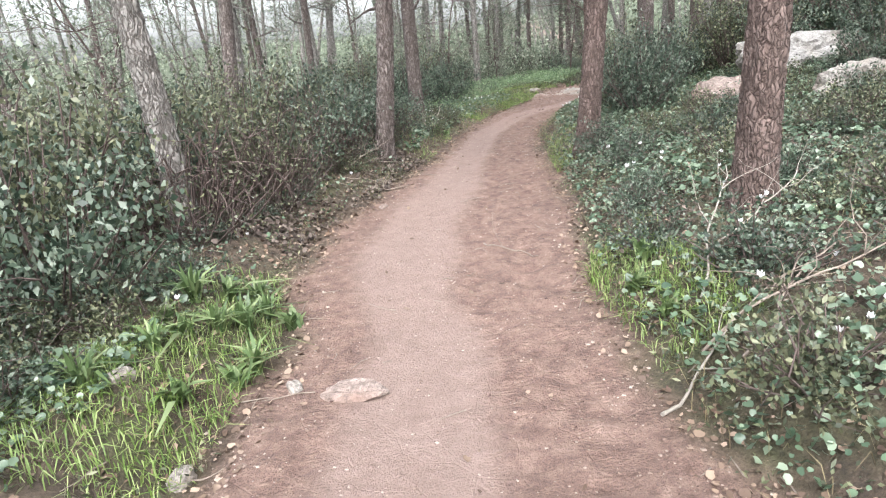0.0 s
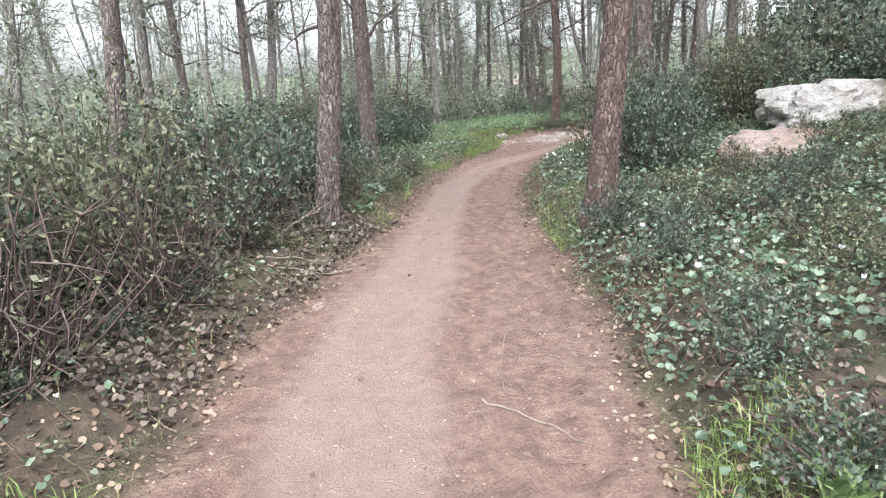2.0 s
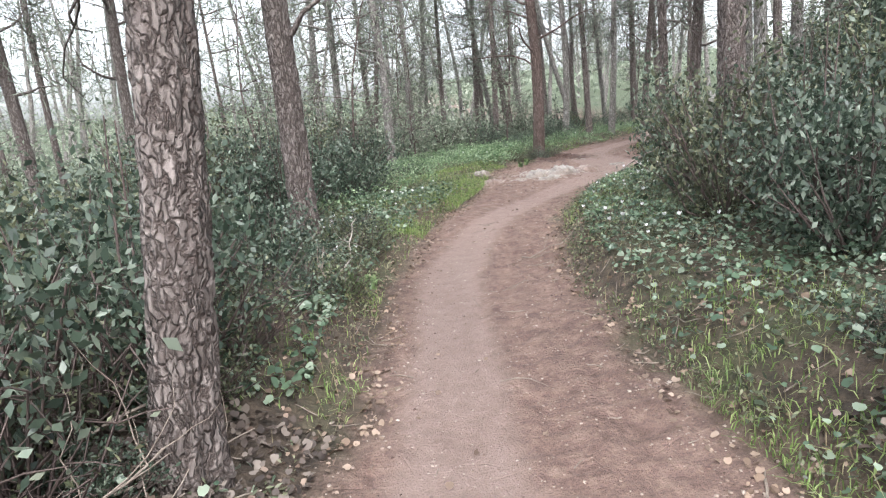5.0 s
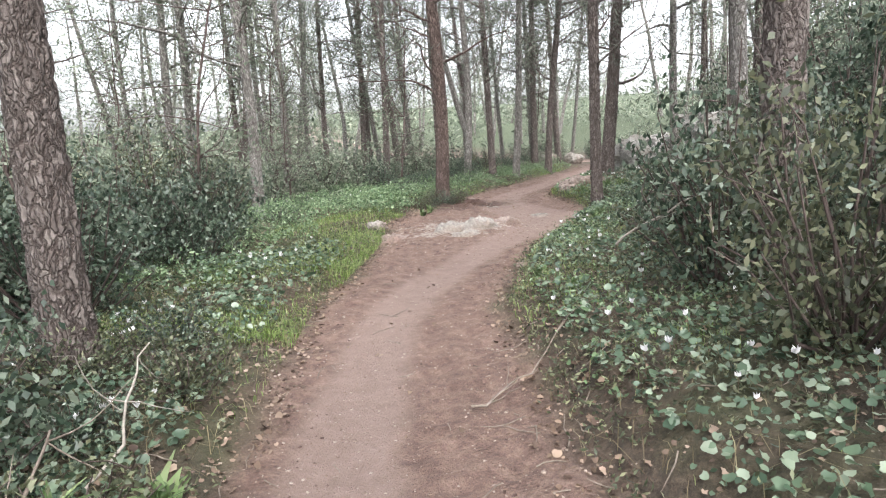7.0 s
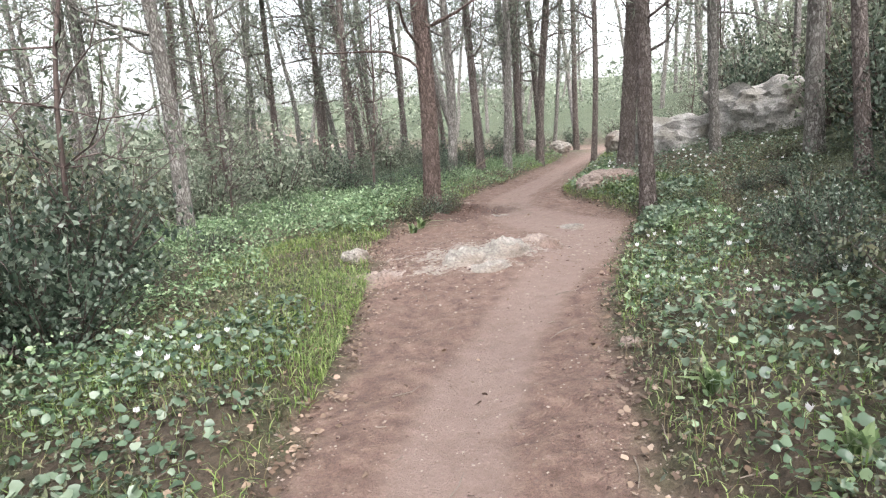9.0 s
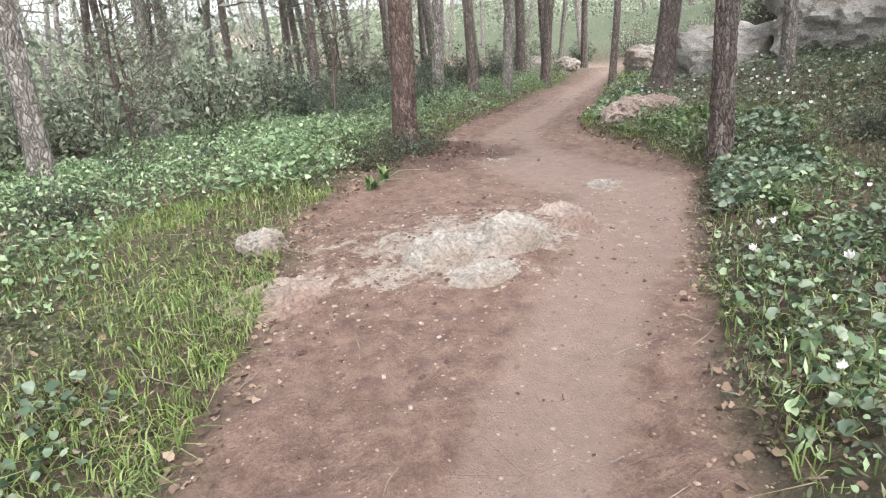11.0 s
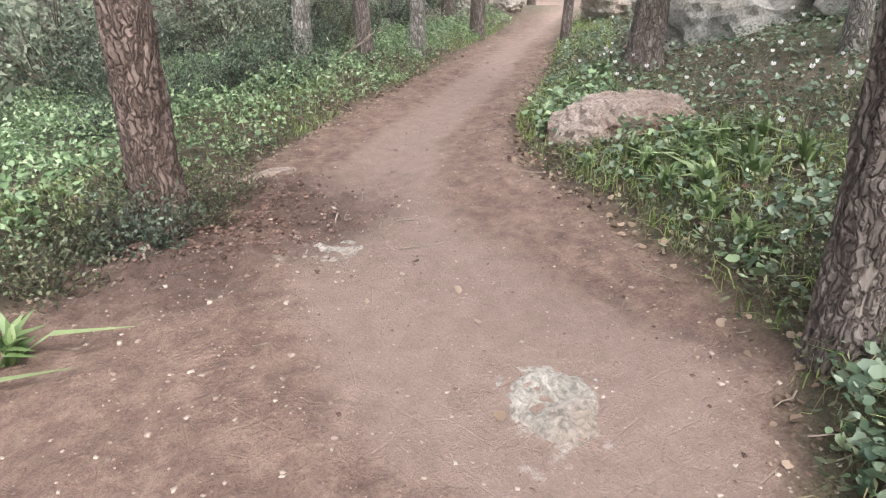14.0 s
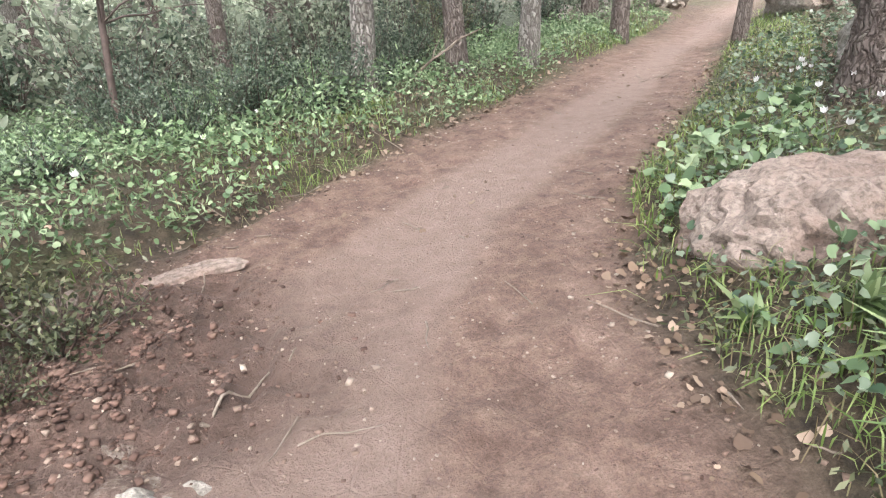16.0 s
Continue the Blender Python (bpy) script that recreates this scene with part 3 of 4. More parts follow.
def sapling(seed):
    rng = np.random.RandomState(seed)
    root = tagged(new("sapling"), SAPLING, "tree", "saplings")
    bole = crooked(rng, (0, 0, -0.1), (0, 0, 1), 4.2, 10, 0.1, 0.15)
    g = Geo()
    g.tube(bole, np.linspace(0.026, 0.006, 11), 6)
    part("trunk", g.mesh("trunk", STEM, True), root)
    g, fol = Geo(), Geo()
    for _ in range(34):
        tw = crooked(rng, bole[rng.randint(2, 10)], (rng.normal(), rng.normal(), 0.5), 0.6 + 0.9 * rng.rand(), 6, 0.25)
        g.tube(tw, np.linspace(0.009, 0.002, 7), 3)
        for _ in range(3):
            t2 = crooked(rng, tw[rng.randint(2, 6)], rng.normal(size=3) + (0, 0, 0.2), 0.3 + 0.3 * rng.rand(), 3, 0.25)
            g.tube(t2, np.linspace(0.004, 0.0015, 4), 3)
            k = 10
            narrow_leaves(fol, t2[rng.randint(1, 4, k)] + rng.normal(size=(k, 3)) * 0.07, rng.normal(size=(k, 3)), 0.05 + 0.04 * rng.rand(k), 0.03, rng)
    tagged(part("branchwork", g.mesh("branchwork", STEM), root, "fine bare twigs"), kind="stuff")
    # sapling leaves share the leaf colour lightened for haze
    part("foliage", fol.mesh("foliage", HAZED_LEAF), root)
    return root


DARK = "dense dark evergreen shrub with small leathery leaves"
OLIVE = "tangled olive-green shrub with bare twigs showing"
LOW = "low grey-green scrub sprawling over leaf litter"
KINDS = {
    "tall": [shrub("evergreen_shrub", 31, 1.5, 1.45, 0, 3500, SHRUB_LEAF, DARK), shrub("evergreen_shrub", 32, 1.7, 1.2, 0, 3500, SHRUB_LEAF, DARK),
             shrub("olive_shrub", 33, 1.5, 1.35, 0, 3400, OLIVE_LEAF, OLIVE, 0.05, 0.024)],
    "low": [shrub("low_scrub", 34, 1.1, 0.5, 0, 1700, SHRUB_LEAF, LOW, 0.045, 0.022), shrub("low_scrub", 35, 1.0, 0.42, 0, 1700, OLIVE_LEAF, LOW, 0.042, 0.02)],
    # the second of these shrubs wears the haze-lightened leaf colour
    "far": [shrub("evergreen_shrub", 36, 2.2, 1.9, 0, 1500, SHRUB_LEAF, DARK, 0.12, 0.06), shrub("olive_shrub", 37, 2.2, 1.7, 0, 1400, HAZED_LEAF, OLIVE, 0.12, 0.055)],
}
KINDS["bare"] = [shrub("bare_shrub", 38, 1.0, 0.85, 0, 500, OLIVE_LEAF, "leafless tangle of dark dry twigs", 0.035, 0.018), shrub("bare_shrub", 39, 1.1, 0.7, 0, 700, OLIVE_LEAF, "leafless tangle of dark dry twigs", 0.035, 0.018)]
KINDS["sapling"] = [sapling(41), sapling(42), sapling(43)]
used = set()


def plant(kind, x, y, s=1.0, sz=1.0):
    k = trng.randrange(len(KINDS[kind]))
    m = pose(x, y, gz(x, y) - 0.02, 0, 0, trng.uniform(0, 360)) @ Matrix.Diagonal((s, s, s * sz, 1))
    if (kind, k) in used:
        return copy_thing(KINDS[kind][k], m)
    used.add((kind, k))
    KINDS[kind][k].matrix_basis = m


def beds(kind, y0, y1, side, near, far, gap, s0, s1, sz=1.0):
    """Shrubs of a kind along one side of the path, between two distances from its edge."""
    y = y0
    while y < y1:
        d = near
        while d < far:
            yy, dd = y + trng.uniform(-0.4, 0.4) * gap, d + trng.uniform(-0.35, 0.35) * gap
            x = float(np.interp(yy, LEFT_Y, LEFT_X)) - dd if side < 0 else float(np.interp(yy, RIGHT_Y, RIGHT_X)) + dd
            if all((x - p[0]) ** 2 + (yy - p[1]) ** 2 > p[2] ** 2 for p in CLEAR):
                plant(kind, x, yy, trng.uniform(s0, s1), sz)
            d += gap
        y += gap


# kept free of shrubs: rock faces and the open edge by the camera's start
CLEAR = [(4.6, 9.9, 0.9), (5.4, 10.4, 1.2), (11.3, 21.6, 1.3), (12.3, 20.4, 1.2), (8.0, 20.6, 0.9), (3.7, 9.2, 0.6)]
beds("low", 1.2, 4.5, -1, 0.95, 1.6, 0.6, 0.7, 1.0)
beds("tall", 0.8, 6.0, -1, 1.7, 3.6, 0.95, 0.9, 1.15, 1.1)
beds("low", 4.6, 9.0, -1, 0.65, 1.0, 0.7, 0.5, 0.8)
beds("tall", 6.0, 12.5, -1, 1.35, 3.6, 1.0, 0.8, 1.05)
beds("low", 9.6, 14.0, -1, 0.6, 1.7, 0.7, 0.6, 0.95)
beds("tall", 12.5, 17.0, -1, 2.3, 4.6, 1.1, 0.8, 1.1)
beds("tall", 17.0, 22.0, -1, 4.4, 6.2, 1.3, 0.7, 1.0)
beds("low", 18.0, 24.0, -1, 2.4, 4.0, 1.4, 0.5, 0.8)
beds("low", 0.8, 3.0, 1, 0.6, 1.8, 0.75, 0.7, 1.0)
beds("low", 3.0, 9.4, 1, 0.6, 4.0, 0.8, 0.6, 1.0)
beds("tall", 9.8, 13.2, 1, 1.55, 3.4, 0.85, 0.7, 0.95, 1.15)
beds("tall", 13.6, 16.4, 1, 2.0, 4.0, 1.0, 0.5, 0.75)
beds("low", 14.4, 18.0, 1, 1.9, 3.6, 0.9, 0.45, 0.75)
beds("tall", 11.0, 15.0, 1, 3.8, 6.0, 1.4, 0.9, 1.2)
beds("tall", 5.5, 10.0, 1, 3.8, 5.2, 1.4, 0.7, 1.0)
beds("tall", 16.0, 19.8, -1, 2.9, 4.8, 1.0, 1.05, 1.35)
beds("tall", 14.0, 20.5, 1, 4.6, 8.0, 1.5, 0.9, 1.3)
beds("bare", 5.2, 10.0, -1, 0.85, 1.5, 0.6, 0.8, 1.2)
beds("far", 4.0, 34.0, -1, 5.6, 14.0, 2.2, 0.55, 0.95)
beds("far", 3.0, 17.0, 1, 5.6, 12.0, 2.2, 0.9, 1.4)
beds("far", 17.0, 30.0, 1, 5.4, 12.0, 2.0, 1.0, 1.6, 1.15)
beds("far", 25.0, 34.0, -1, 2.6, 6.0, 1.7, 0.5, 0.8)
beds("far", 20.0, 30.0, -1, 5.6, 8.4, 1.6, 0.9, 1.25)
beds("far", 13.0, 24.0, 1, 5.6, 9.6, 1.7, 1.2, 1.8, 1.25)
beds("sapling", 2.0, 30.0, -1, 3.4, 14.0, 3.9, 0.8, 1.3)
beds("sapling", 10.0, 30.0, 1, 4.2, 12.0, 4.2, 0.8, 1.2)
for p in [(7.0, 23.7), (7.5, 24.3), (6.5, 23.6), (8.0, 25.2), (6.0, 23.5), (8.6, 26.0), (5.6, 23.9)]:
    plant("tall", p[0] - 0.3, p[1] + 0.3, trng.uniform(0.45, 0.65))
for p in [(16.8, 35.5), (18.4, 35.0), (20, 34), (15.3, 35.2), (20.5, 32), (19.6, 30.2), (21.5, 35), (18.8, 28.6), (17.4, 26.6)]:
    plant("far", p[0], p[1], trng.uniform(0.7, 1.0))
for p in [(4.95, 20.8, 0.75), (4.7, 21.0, 0.85), (5.4, 21.25, 0.75), (5.25, 20.95, 0.5), (4.5, 20.6, 0.7), (7.2, 18.6, 0.5), (7.3, 18.0, 0.6)]:
    plant("low", p[0], p[1], p[2], 1.0)


# ---- rocks ----
def rock(name, x, y, size, mat, seed, label, turn=0, sink=0.35, rough=0.22, level=4, z=None):
    bm = bmesh.new()
    bmesh.ops.create_icosphere(bm, subdivisions=level, radius=1)
    for v in bm.verts:
        p = v.co * 1.1 + Vector((seed * 7.1, seed * 3.3, 0))
        d = noise.fractal(p, 1.0, 2.1, 3) * rough + noise.fractal(p * 4, 1.0, 2.2, 4) * rough * 0.5
        cell = noise.voronoi(p * 1.5)[0]
        v.co *= 1 + d + 0.22 * rough / 0.22 * (cell[1] - cell[0]) - 0.1
        v.co.z = min(max(v.co.z, -0.8), (0.85 if name == "boulder" else 0.62) + 0.3 * noise.noise(p * 2.2))
        v.co = Vector((v.co.x * size[0] / 2, v.co.y * size[1] / 2, v.co.z * size[2] / 2))
    me = bpy.data.meshes.new(name)
    bm.to_mesh(me)
    bm.free()
    me.materials.append(mat)
    ob = tagged(new(name, me), label, "rock")
    ob.matrix_basis = pose(x, y, (gz(x, y) if z is None else z) + size[2] * (0.5 - sink), 0, 0, turn)
    return ob


def outcrop(x, y, w, d, h, turn, mat, seed, label, steps=3, fade=0.3):
    """Bedrock breaking the surface: worn ledges with ragged edges, sunk into the earth all round."""
    k = 80
    u, v = np.meshgrid(np.linspace(-1, 1, k), np.linspace(-1, 1, k))
    ca, sa = math.cos(radians(turn)), math.sin(radians(turn))
    wx, wy = x + ca * u * w / 2 - sa * v * d / 2, y + sa * u * w / 2 + ca * v * d / 2
    n1, n2, n3 = vnoise(wx, wy, 3.1, seed), vnoise(wx, wy, 8, seed + 1), vnoise(wx, wy, 23, seed + 2)
    dome = smooth(1.0, fade, np.hypot(u, v) + 0.55 * n1 + 0.3 * n2)
    raw = dome * (0.62 + 0.75 * n1 + 0.3 * n2)
    q = raw * steps
    ledge = (np.floor(q) + smooth(0.62, 1.0, q - np.floor(q))) / steps
    z = h * (0.7 * ledge + 0.3 * raw) + dome * (0.03 * n2 - 0.05 * np.abs(n3) - 0.05 * np.abs(vnoise(wx, wy, 12, seed + 4)) + 0.012 * vnoise(wx, wy, 50, seed + 3)) - 0.035 * (1 - smooth(0, 0.25, dome))
    V = np.stack([wx - x, wy - y, ground(wx, wy) + z - gz(x, y)], -1).reshape(-1, 3)
    idx = np.arange(k * k).reshape(k, k)
    keep = (dome[:-1, :-1] > 0.002).ravel()
    F = np.stack([idx[:-1, :-1], idx[:-1, 1:], idx[1:, 1:], idx[1:, :-1]], -1).reshape(-1, 4)[keep]
    ob = tagged(new("outcrop_rock", mesh_of("outcrop_rock", V, F, mat)), label, "rock")
    ob.location = (x, y, gz(x, y))
    return ob


outcrop(4.36, 17.74, 0.8, 0.5, 0.19, 30, LIMESTONE, 40, "pale limestone outcrop breaking through the trodden path", 3, 0.45)
outcrop(3.9, 17.75, 0.8, 0.6, 0.09, 20, LIMESTONE, 51, "low pale ledge of rock level with the path", 2, 0.4)
outcrop(3.95, 17.38, 0.6, 0.4, 0.07, 10, LIMESTONE, 61, "broken pale rock rubble bedded in red earth", 4, 0.3)
outcrop(4.92, 17.95, 0.75, 0.6, 0.15, 40, EARTHY_ROCK, 71, "mossy earth-stained hump beside the outcrop", 2, 0.4)
outcrop(3.0, 17.75, 0.9, 0.65, 0.1, 10, EARTHY_ROCK, 81, "earth-stained slab of rock at the grass edge", 3, 0.35)
outcrop(5.95, 18.75, 0.62, 0.5, 0.06, 55, LIMESTONE, 91, "small pale flat stone set in the path", 2, 0.35)
outcrop(5.8, 20.27, 0.5, 0.4, 0.045, 20, LIMESTONE, 101, "pale worn stone showing through churned earth", 2, 0.2)
rock("outcrop_rock", 3.0, 18.5, (0.36, 0.26, 0.24), LIMESTONE, 5, "grey stone in the grass edge", 40, 0.5)
rock("boulder", 8.08, 20.62, (0.98, 0.68, 0.66), EARTHY_ROCK, 7, "low rounded pinkish-brown boulder among herbs", -20, 0.62, level=5)
rock("rock_face", 11.3, 21.9, (2.5, 1.6, 2.0), GREY_ROCK, 8, "large weathered grey rock face under trees", -35, 0.58, 0.25, 5)
rock("rock_face", 12.0, 20.4, (2.4, 1.7, 1.9), GREY_ROCK, 9, "weathered grey rock ledge with earth hollows", -50, 0.45, 0.25, 5)
rock("rock_face", 6.0, 10.5, (2.2, 1.4, 1.1), GREY_ROCK, 10, "grey weathered rock outcrop on the slope", 20, 0.5, 0.25, 5)
rock("rock_face", 4.4, 9.25, (1.5, 1.0, 0.75), EARTHY_ROCK, 11, "brownish rock shelf with climbing leaves", 25, 0.5, 0.25)
rock("rock_face", 5.2, 7.6, (1.2, 0.8, 0.8), LIMESTONE, 12, "pale rock on the shrubby slope", -10, 0.5, 0.25)
for k, (x, y, w, h) in enumerate([(11.8, 29.7, 0.9, 0.5), (12.7, 30.0, 1.2, 0.8), (13.6, 29.6, 0.8, 0.55), (13.25, 26.1, 1.25, 0.9), (14.2, 30.3, 0.8, 0.5)]):
    rock("boulder", x, y, (w, w * 0.75, h), LIMESTONE, 20 + k, "pale grey boulder beside the far path", 30 * k, 0.35)
for k, (x, y, w, h, lab) in enumerate([(-0.52, 2.9, 0.36, 0.1, "flat pinkish stone bedded in the path edge"), (-1.6, 2.75, 0.16, 0.12, "small pale stone in grass"),
                                       (-1.2, 2.3, 0.17, 0.12, "small pale stone in grass"), (5.85, 21.62, 0.4, 0.09, "long flat brown stone edging the path"),
                                       (3.6, 15.08, 0.15, 0.12, "dark stone at the path edge"), (6.05, 17.63, 0.16, 0.11, "loose white stone at the path edge"),
                                       (-0.62, 6.9, 0.13, 0.09, "small reddish stone on the path"), (5.35, 21.55, 0.2, 0.09, "small brown stone at the herb bed"),
                                       (-0.85, 3.0, 0.14, 0.07, "small pale stone at the path edge"), (1.75, 6.85, 0.14, 0.1, "pale stone in ground cover")]):
    rock("stone", x, y, (w, w * (0.35 if "long" in lab else 0.6), h), EARTHY_ROCK if "brown" in lab or "dark" in lab or "red" in lab or "pink" in lab else LIMESTONE, 40 + k, lab, 8 if "long" in lab else 37 * k, 0.4, level=3)

# ---- undergrowth ----
G = np.random.RandomState(12)


def scatter(n, y0, y1, side, near, far, bias=1.0, patch=None, limit=None):
    """Places beside the path (side -1, 1) or on it (0), thinned to patches."""
    y = y0 + (y1 - y0) * G.rand(n)
    l, r = np.interp(y, LEFT_Y, LEFT_X), np.interp(y, RIGHT_Y, RIGHT_X)
    d = near + (far - near) * G.rand(n) ** bias
    x = l - d if side < 0 else r + d if side > 0 else l + (r - l) * G.rand(n)
    if patch:
        keep = vnoise(x, y, patch[0], patch[1]) + 0.15 * G.normal(size=n) > patch[2]
        x, y = x[keep], y[keep]
    for cx, cy, w, d in ((8.08, 20.62, 0.42, 0.27), (4.3, 17.85, 0.4, 0.3), (11.3, 21.9, 1.1, 0.8), (4.4, 9.25, 0.5, 0.3), (6.0, 10.5, 0.9, 0.6)):
        keep = ((x - cx) / w) ** 2 + ((y - cy) / d) ** 2 > 1
        x, y = x[keep], y[keep]
    return np.stack([x, y, ground(x, y)], 1)


def stuff(name, geo, mat, label, category):
    tagged(new(name, geo.mesh(name, mat)), label, category, kind="stuff")


def lifted(P, lo, hi):
    P = P.copy()
    P[:, 2] += lo + (hi - lo) * G.rand(len(P))
    return P


cover = Geo()
for many, args, r in [(13000, (0.8, 10.0, 1, 0.05, 4.2, 1.0, (1.2, 3, -0.25)), 0.04), (5600, (9.5, 16.6, 1, 0.25, 3.6, 1.1, (1.1, 4, -0.2)), 0.042),
                   (5200, (17.6, 25.5, 1, 0.12, 3.6, 1.0, (0.9, 5, -0.2)), 0.034), (900, (3.8, 9.0, -1, 0.1, 1.4, 1.0, (1.5, 6, 0.0)), 0.036),
                   (900, (17.3, 19.0, 1, 0.12, 1.2, 1.0, (1.6, 36, -0.2)), 0.05),
                   (4600, (9.5, 17.0, -1, 0.25, 2.2, 1.0, (1.1, 7, -0.12)), 0.044), (2200, (0.8, 4.2, -1, 0.5, 2.0, 1.0, (1.2, 8, -0.05)), 0.045)]:
    P = lifted(scatter(int(many * 2.0), *args), 0.02, 0.13)
    broad_leaves(cover, P, 0.66 * r * (0.35 + 0.75 * G.rand(len(P)) ** 1.5), G, 0.6)
stuff("ground_cover", cover, COVER_LEAF, "heart-shaped dark green leaves carpeting the ground", "ground cover")

herbs = Geo()
for n, args, r in [(36000, (19.8, 28.0, -1, 0.02, 5.2, 0.95, (0.7, 9, -0.42)), 0.016), (6000, (15.6, 19.8, -1, 1.0, 3.4, 1.0, (1.4, 25, -0.15)), 0.017),
                   (1500, (15.4, 18.4, 1, 0.08, 1.5, 1.0, (1.6, 37, -0.15)), 0.02), (3000, (11.5, 16.5, 1, 0.15, 3.5, 1.0, (1.4, 38, -0.1)), 0.017),
                   (1300, (18.8, 22.0, 1, 0.1, 1.0, 1.0, (1.6, 10, 0.0)), 0.03), (900, (19.4, 21.0, -1, 0.2, 0.9, 1.0, None), 0.024)]:
    P = scatter(n, *args)
    mound = np.where(P[:, 0] > np.interp(P[:, 1], RIGHT_Y, RIGHT_X), 0.45, 1.0) * np.clip(0.5 + 1.1 * vnoise(P[:, 0], P[:, 1], 1.6, 24) + 0.5 * vnoise(P[:, 0], P[:, 1], 4.5, 26), 0.12, 1.2)
    P[:, 2] += 0.02 + 0.34 * mound * G.rand(len(P)) ** 0.7
    cut = len(P) * 2 // 3
    broad_leaves(herbs, P[:cut], r * (0.45 + 0.9 * G.rand(cut)), G, 0.65)
    Q = np.repeat(P[cut:], 2, 0)
    narrow_leaves(herbs, Q + G.normal(size=Q.shape) * 0.015, G.normal(size=Q.shape) + (0, 0, 0.5), 0.03 + 0.04 * G.rand(len(Q)), 0.016, G)
stuff("herb_patch", herbs, HERB_LEAF, "fresh green herbs growing thickly in the clearing", "herbs")

grass = Geo()
for n, args, h in [(4200, (2.0, 4.6, -1, 0.05, 1.0, 1.0, (1.3, 11, -0.1)), 0.085), (1500, (9.5, 14.2, -1, 0.02, 0.5, 1.4, (1.3, 12, 0.02)), 0.055),
                   (19000, (13.8, 19.8, -1, 0.02, 1.7, 1.25, (0.9, 12, -0.16)), 0.075), (9000, (21.0, 28.5, -1, 0.02, 1.0, 1.2, (1.2, 13, -0.06)), 0.075),
                   (9000, (20.0, 28.0, 1, 0.0, 1.1, 1.2, (0.9, 14, -0.1)), 0.07), (2200, (2.8, 4.6, 1, 0.0, 0.5, 1.0, (1.5, 15, -0.02)), 0.08),
                   (4200, (9.0, 17.5, 1, 0.05, 1.0, 1.2, (1.3, 16, 0.0)), 0.06), (5200, (15.5, 21.0, 1, 0.05, 1.4, 1.0, (1.3, 17, 0.0)), 0.08),
                   (3000, (6.6, 9.5, 1, 0.0, 0.7, 1.3, (1.6, 18, 0.08)), 0.055)]:
    P = scatter(n, *args)
    blades(grass, P, h * (0.45 + 1.0 * G.rand(len(P))), 0.004 + 0.004 * G.rand(len(P)), G, 1.0)
stuff("grass", grass, GRASS, "bright green grass along the path edges", "grass")

withered = Geo()
for n, args in [(5200, (5.2, 9.4, -1, 0.0, 1.7, 0.9, (1.5, 29, -0.25))), (2600, (4.0, 8.5, 1, 0.15, 2.4, 1.0, (1.4, 30, 0.0))), (1400, (0.8, 5.2, -1, 0.6, 1.6, 1.0, (1.5, 33, 0.0)))]:
    P = lifted(scatter(n, *args), 0.01, 0.09)
    broad_leaves(withered, P, 0.011 + 0.017 * G.rand(len(P)), G, 0.8)
stuff("withered_leaves", withered, WITHERED, "curled grey-brown bramble leaves over the bank", "leaf litter")

dry = Geo()
for n, args in [(5200, (0.8, 24.0, -1, 0.0, 2.4, 1.2, (0.9, 19, -0.05))), (5200, (0.8, 24.0, 1, 0.0, 2.4, 1.2, (0.9, 20, -0.05)))]:
    P = scatter(n, *args)
    blades(dry, P, 0.05 + 0.12 * G.rand(len(P)), 0.004, G, 1.1)
stuff("dry_grass", dry, DRY_GRASS, "thin dry straw and dead stalks", "dry grass")

fallen = Geo()
for n, args, r in [(2600, (0.8, 26.0, -1, -0.22, 0.3, 1.0, (1.6, 27, -0.15)), 0.013), (2600, (0.8, 26.0, 1, -0.22, 0.4, 1.0, (1.6, 28, -0.15)), 0.013)]:
    P = lifted(scatter(n, *args), 0.003, 0.012)
    broad_leaves(fallen, P, r * (0.5 + 1.1 * G.rand(len(P))), G, 0.4)
for n, args in [(8500, (0.8, 25.0, -1, -0.12, 2.6, 1.4, (1.2, 21, -0.2))), (8500, (0.8, 25.0, 1, -0.12, 2.8, 1.4, (1.2, 22, -0.2))), (220, (0.8, 25.0, 0, 0, 0, 1.0, None))]:
    P = lifted(scatter(n, *args), 0.004, 0.02)
    broad_leaves(fallen, P, 0.009 + 0.015 * G.rand(len(P)) ** 2, G, 0.5)
stuff("fallen_leaves", fallen, DEAD_LEAF, "tan and brown fallen leaves along the path", "leaf litter")

sprigs = Geo()
for many, args in [(1500, (0.8, 25.0, -1, 0.05, 4.0, 1.2)), (1700, (0.8, 25.0, 1, 0.02, 5.0, 1.5)), (1500, (11.0, 20.0, 1, 0.1, 4.5, 1.1)), (700, (12.0, 18.0, -1, 0.5, 3.0, 1.0))]:
    P = scatter(many, *args)
    P = np.repeat(P, 14, 0) + G.normal(size=(len(P) * 14, 3)) * (0.05, 0.05, 0) + np.array([0, 0, 1]) * (0.005 + 0.09 * G.rand(len(P) * 14, 1))
    narrow_leaves(sprigs, P, G.normal(size=P.shape) + (0, 0, 0.3), 0.02 + 0.03 * G.rand(len(P)), 0.014, G)
stuff("seedlings", sprigs, OLIVE_LEAF, "small olive-green seedlings among the leaf litter", "plants")

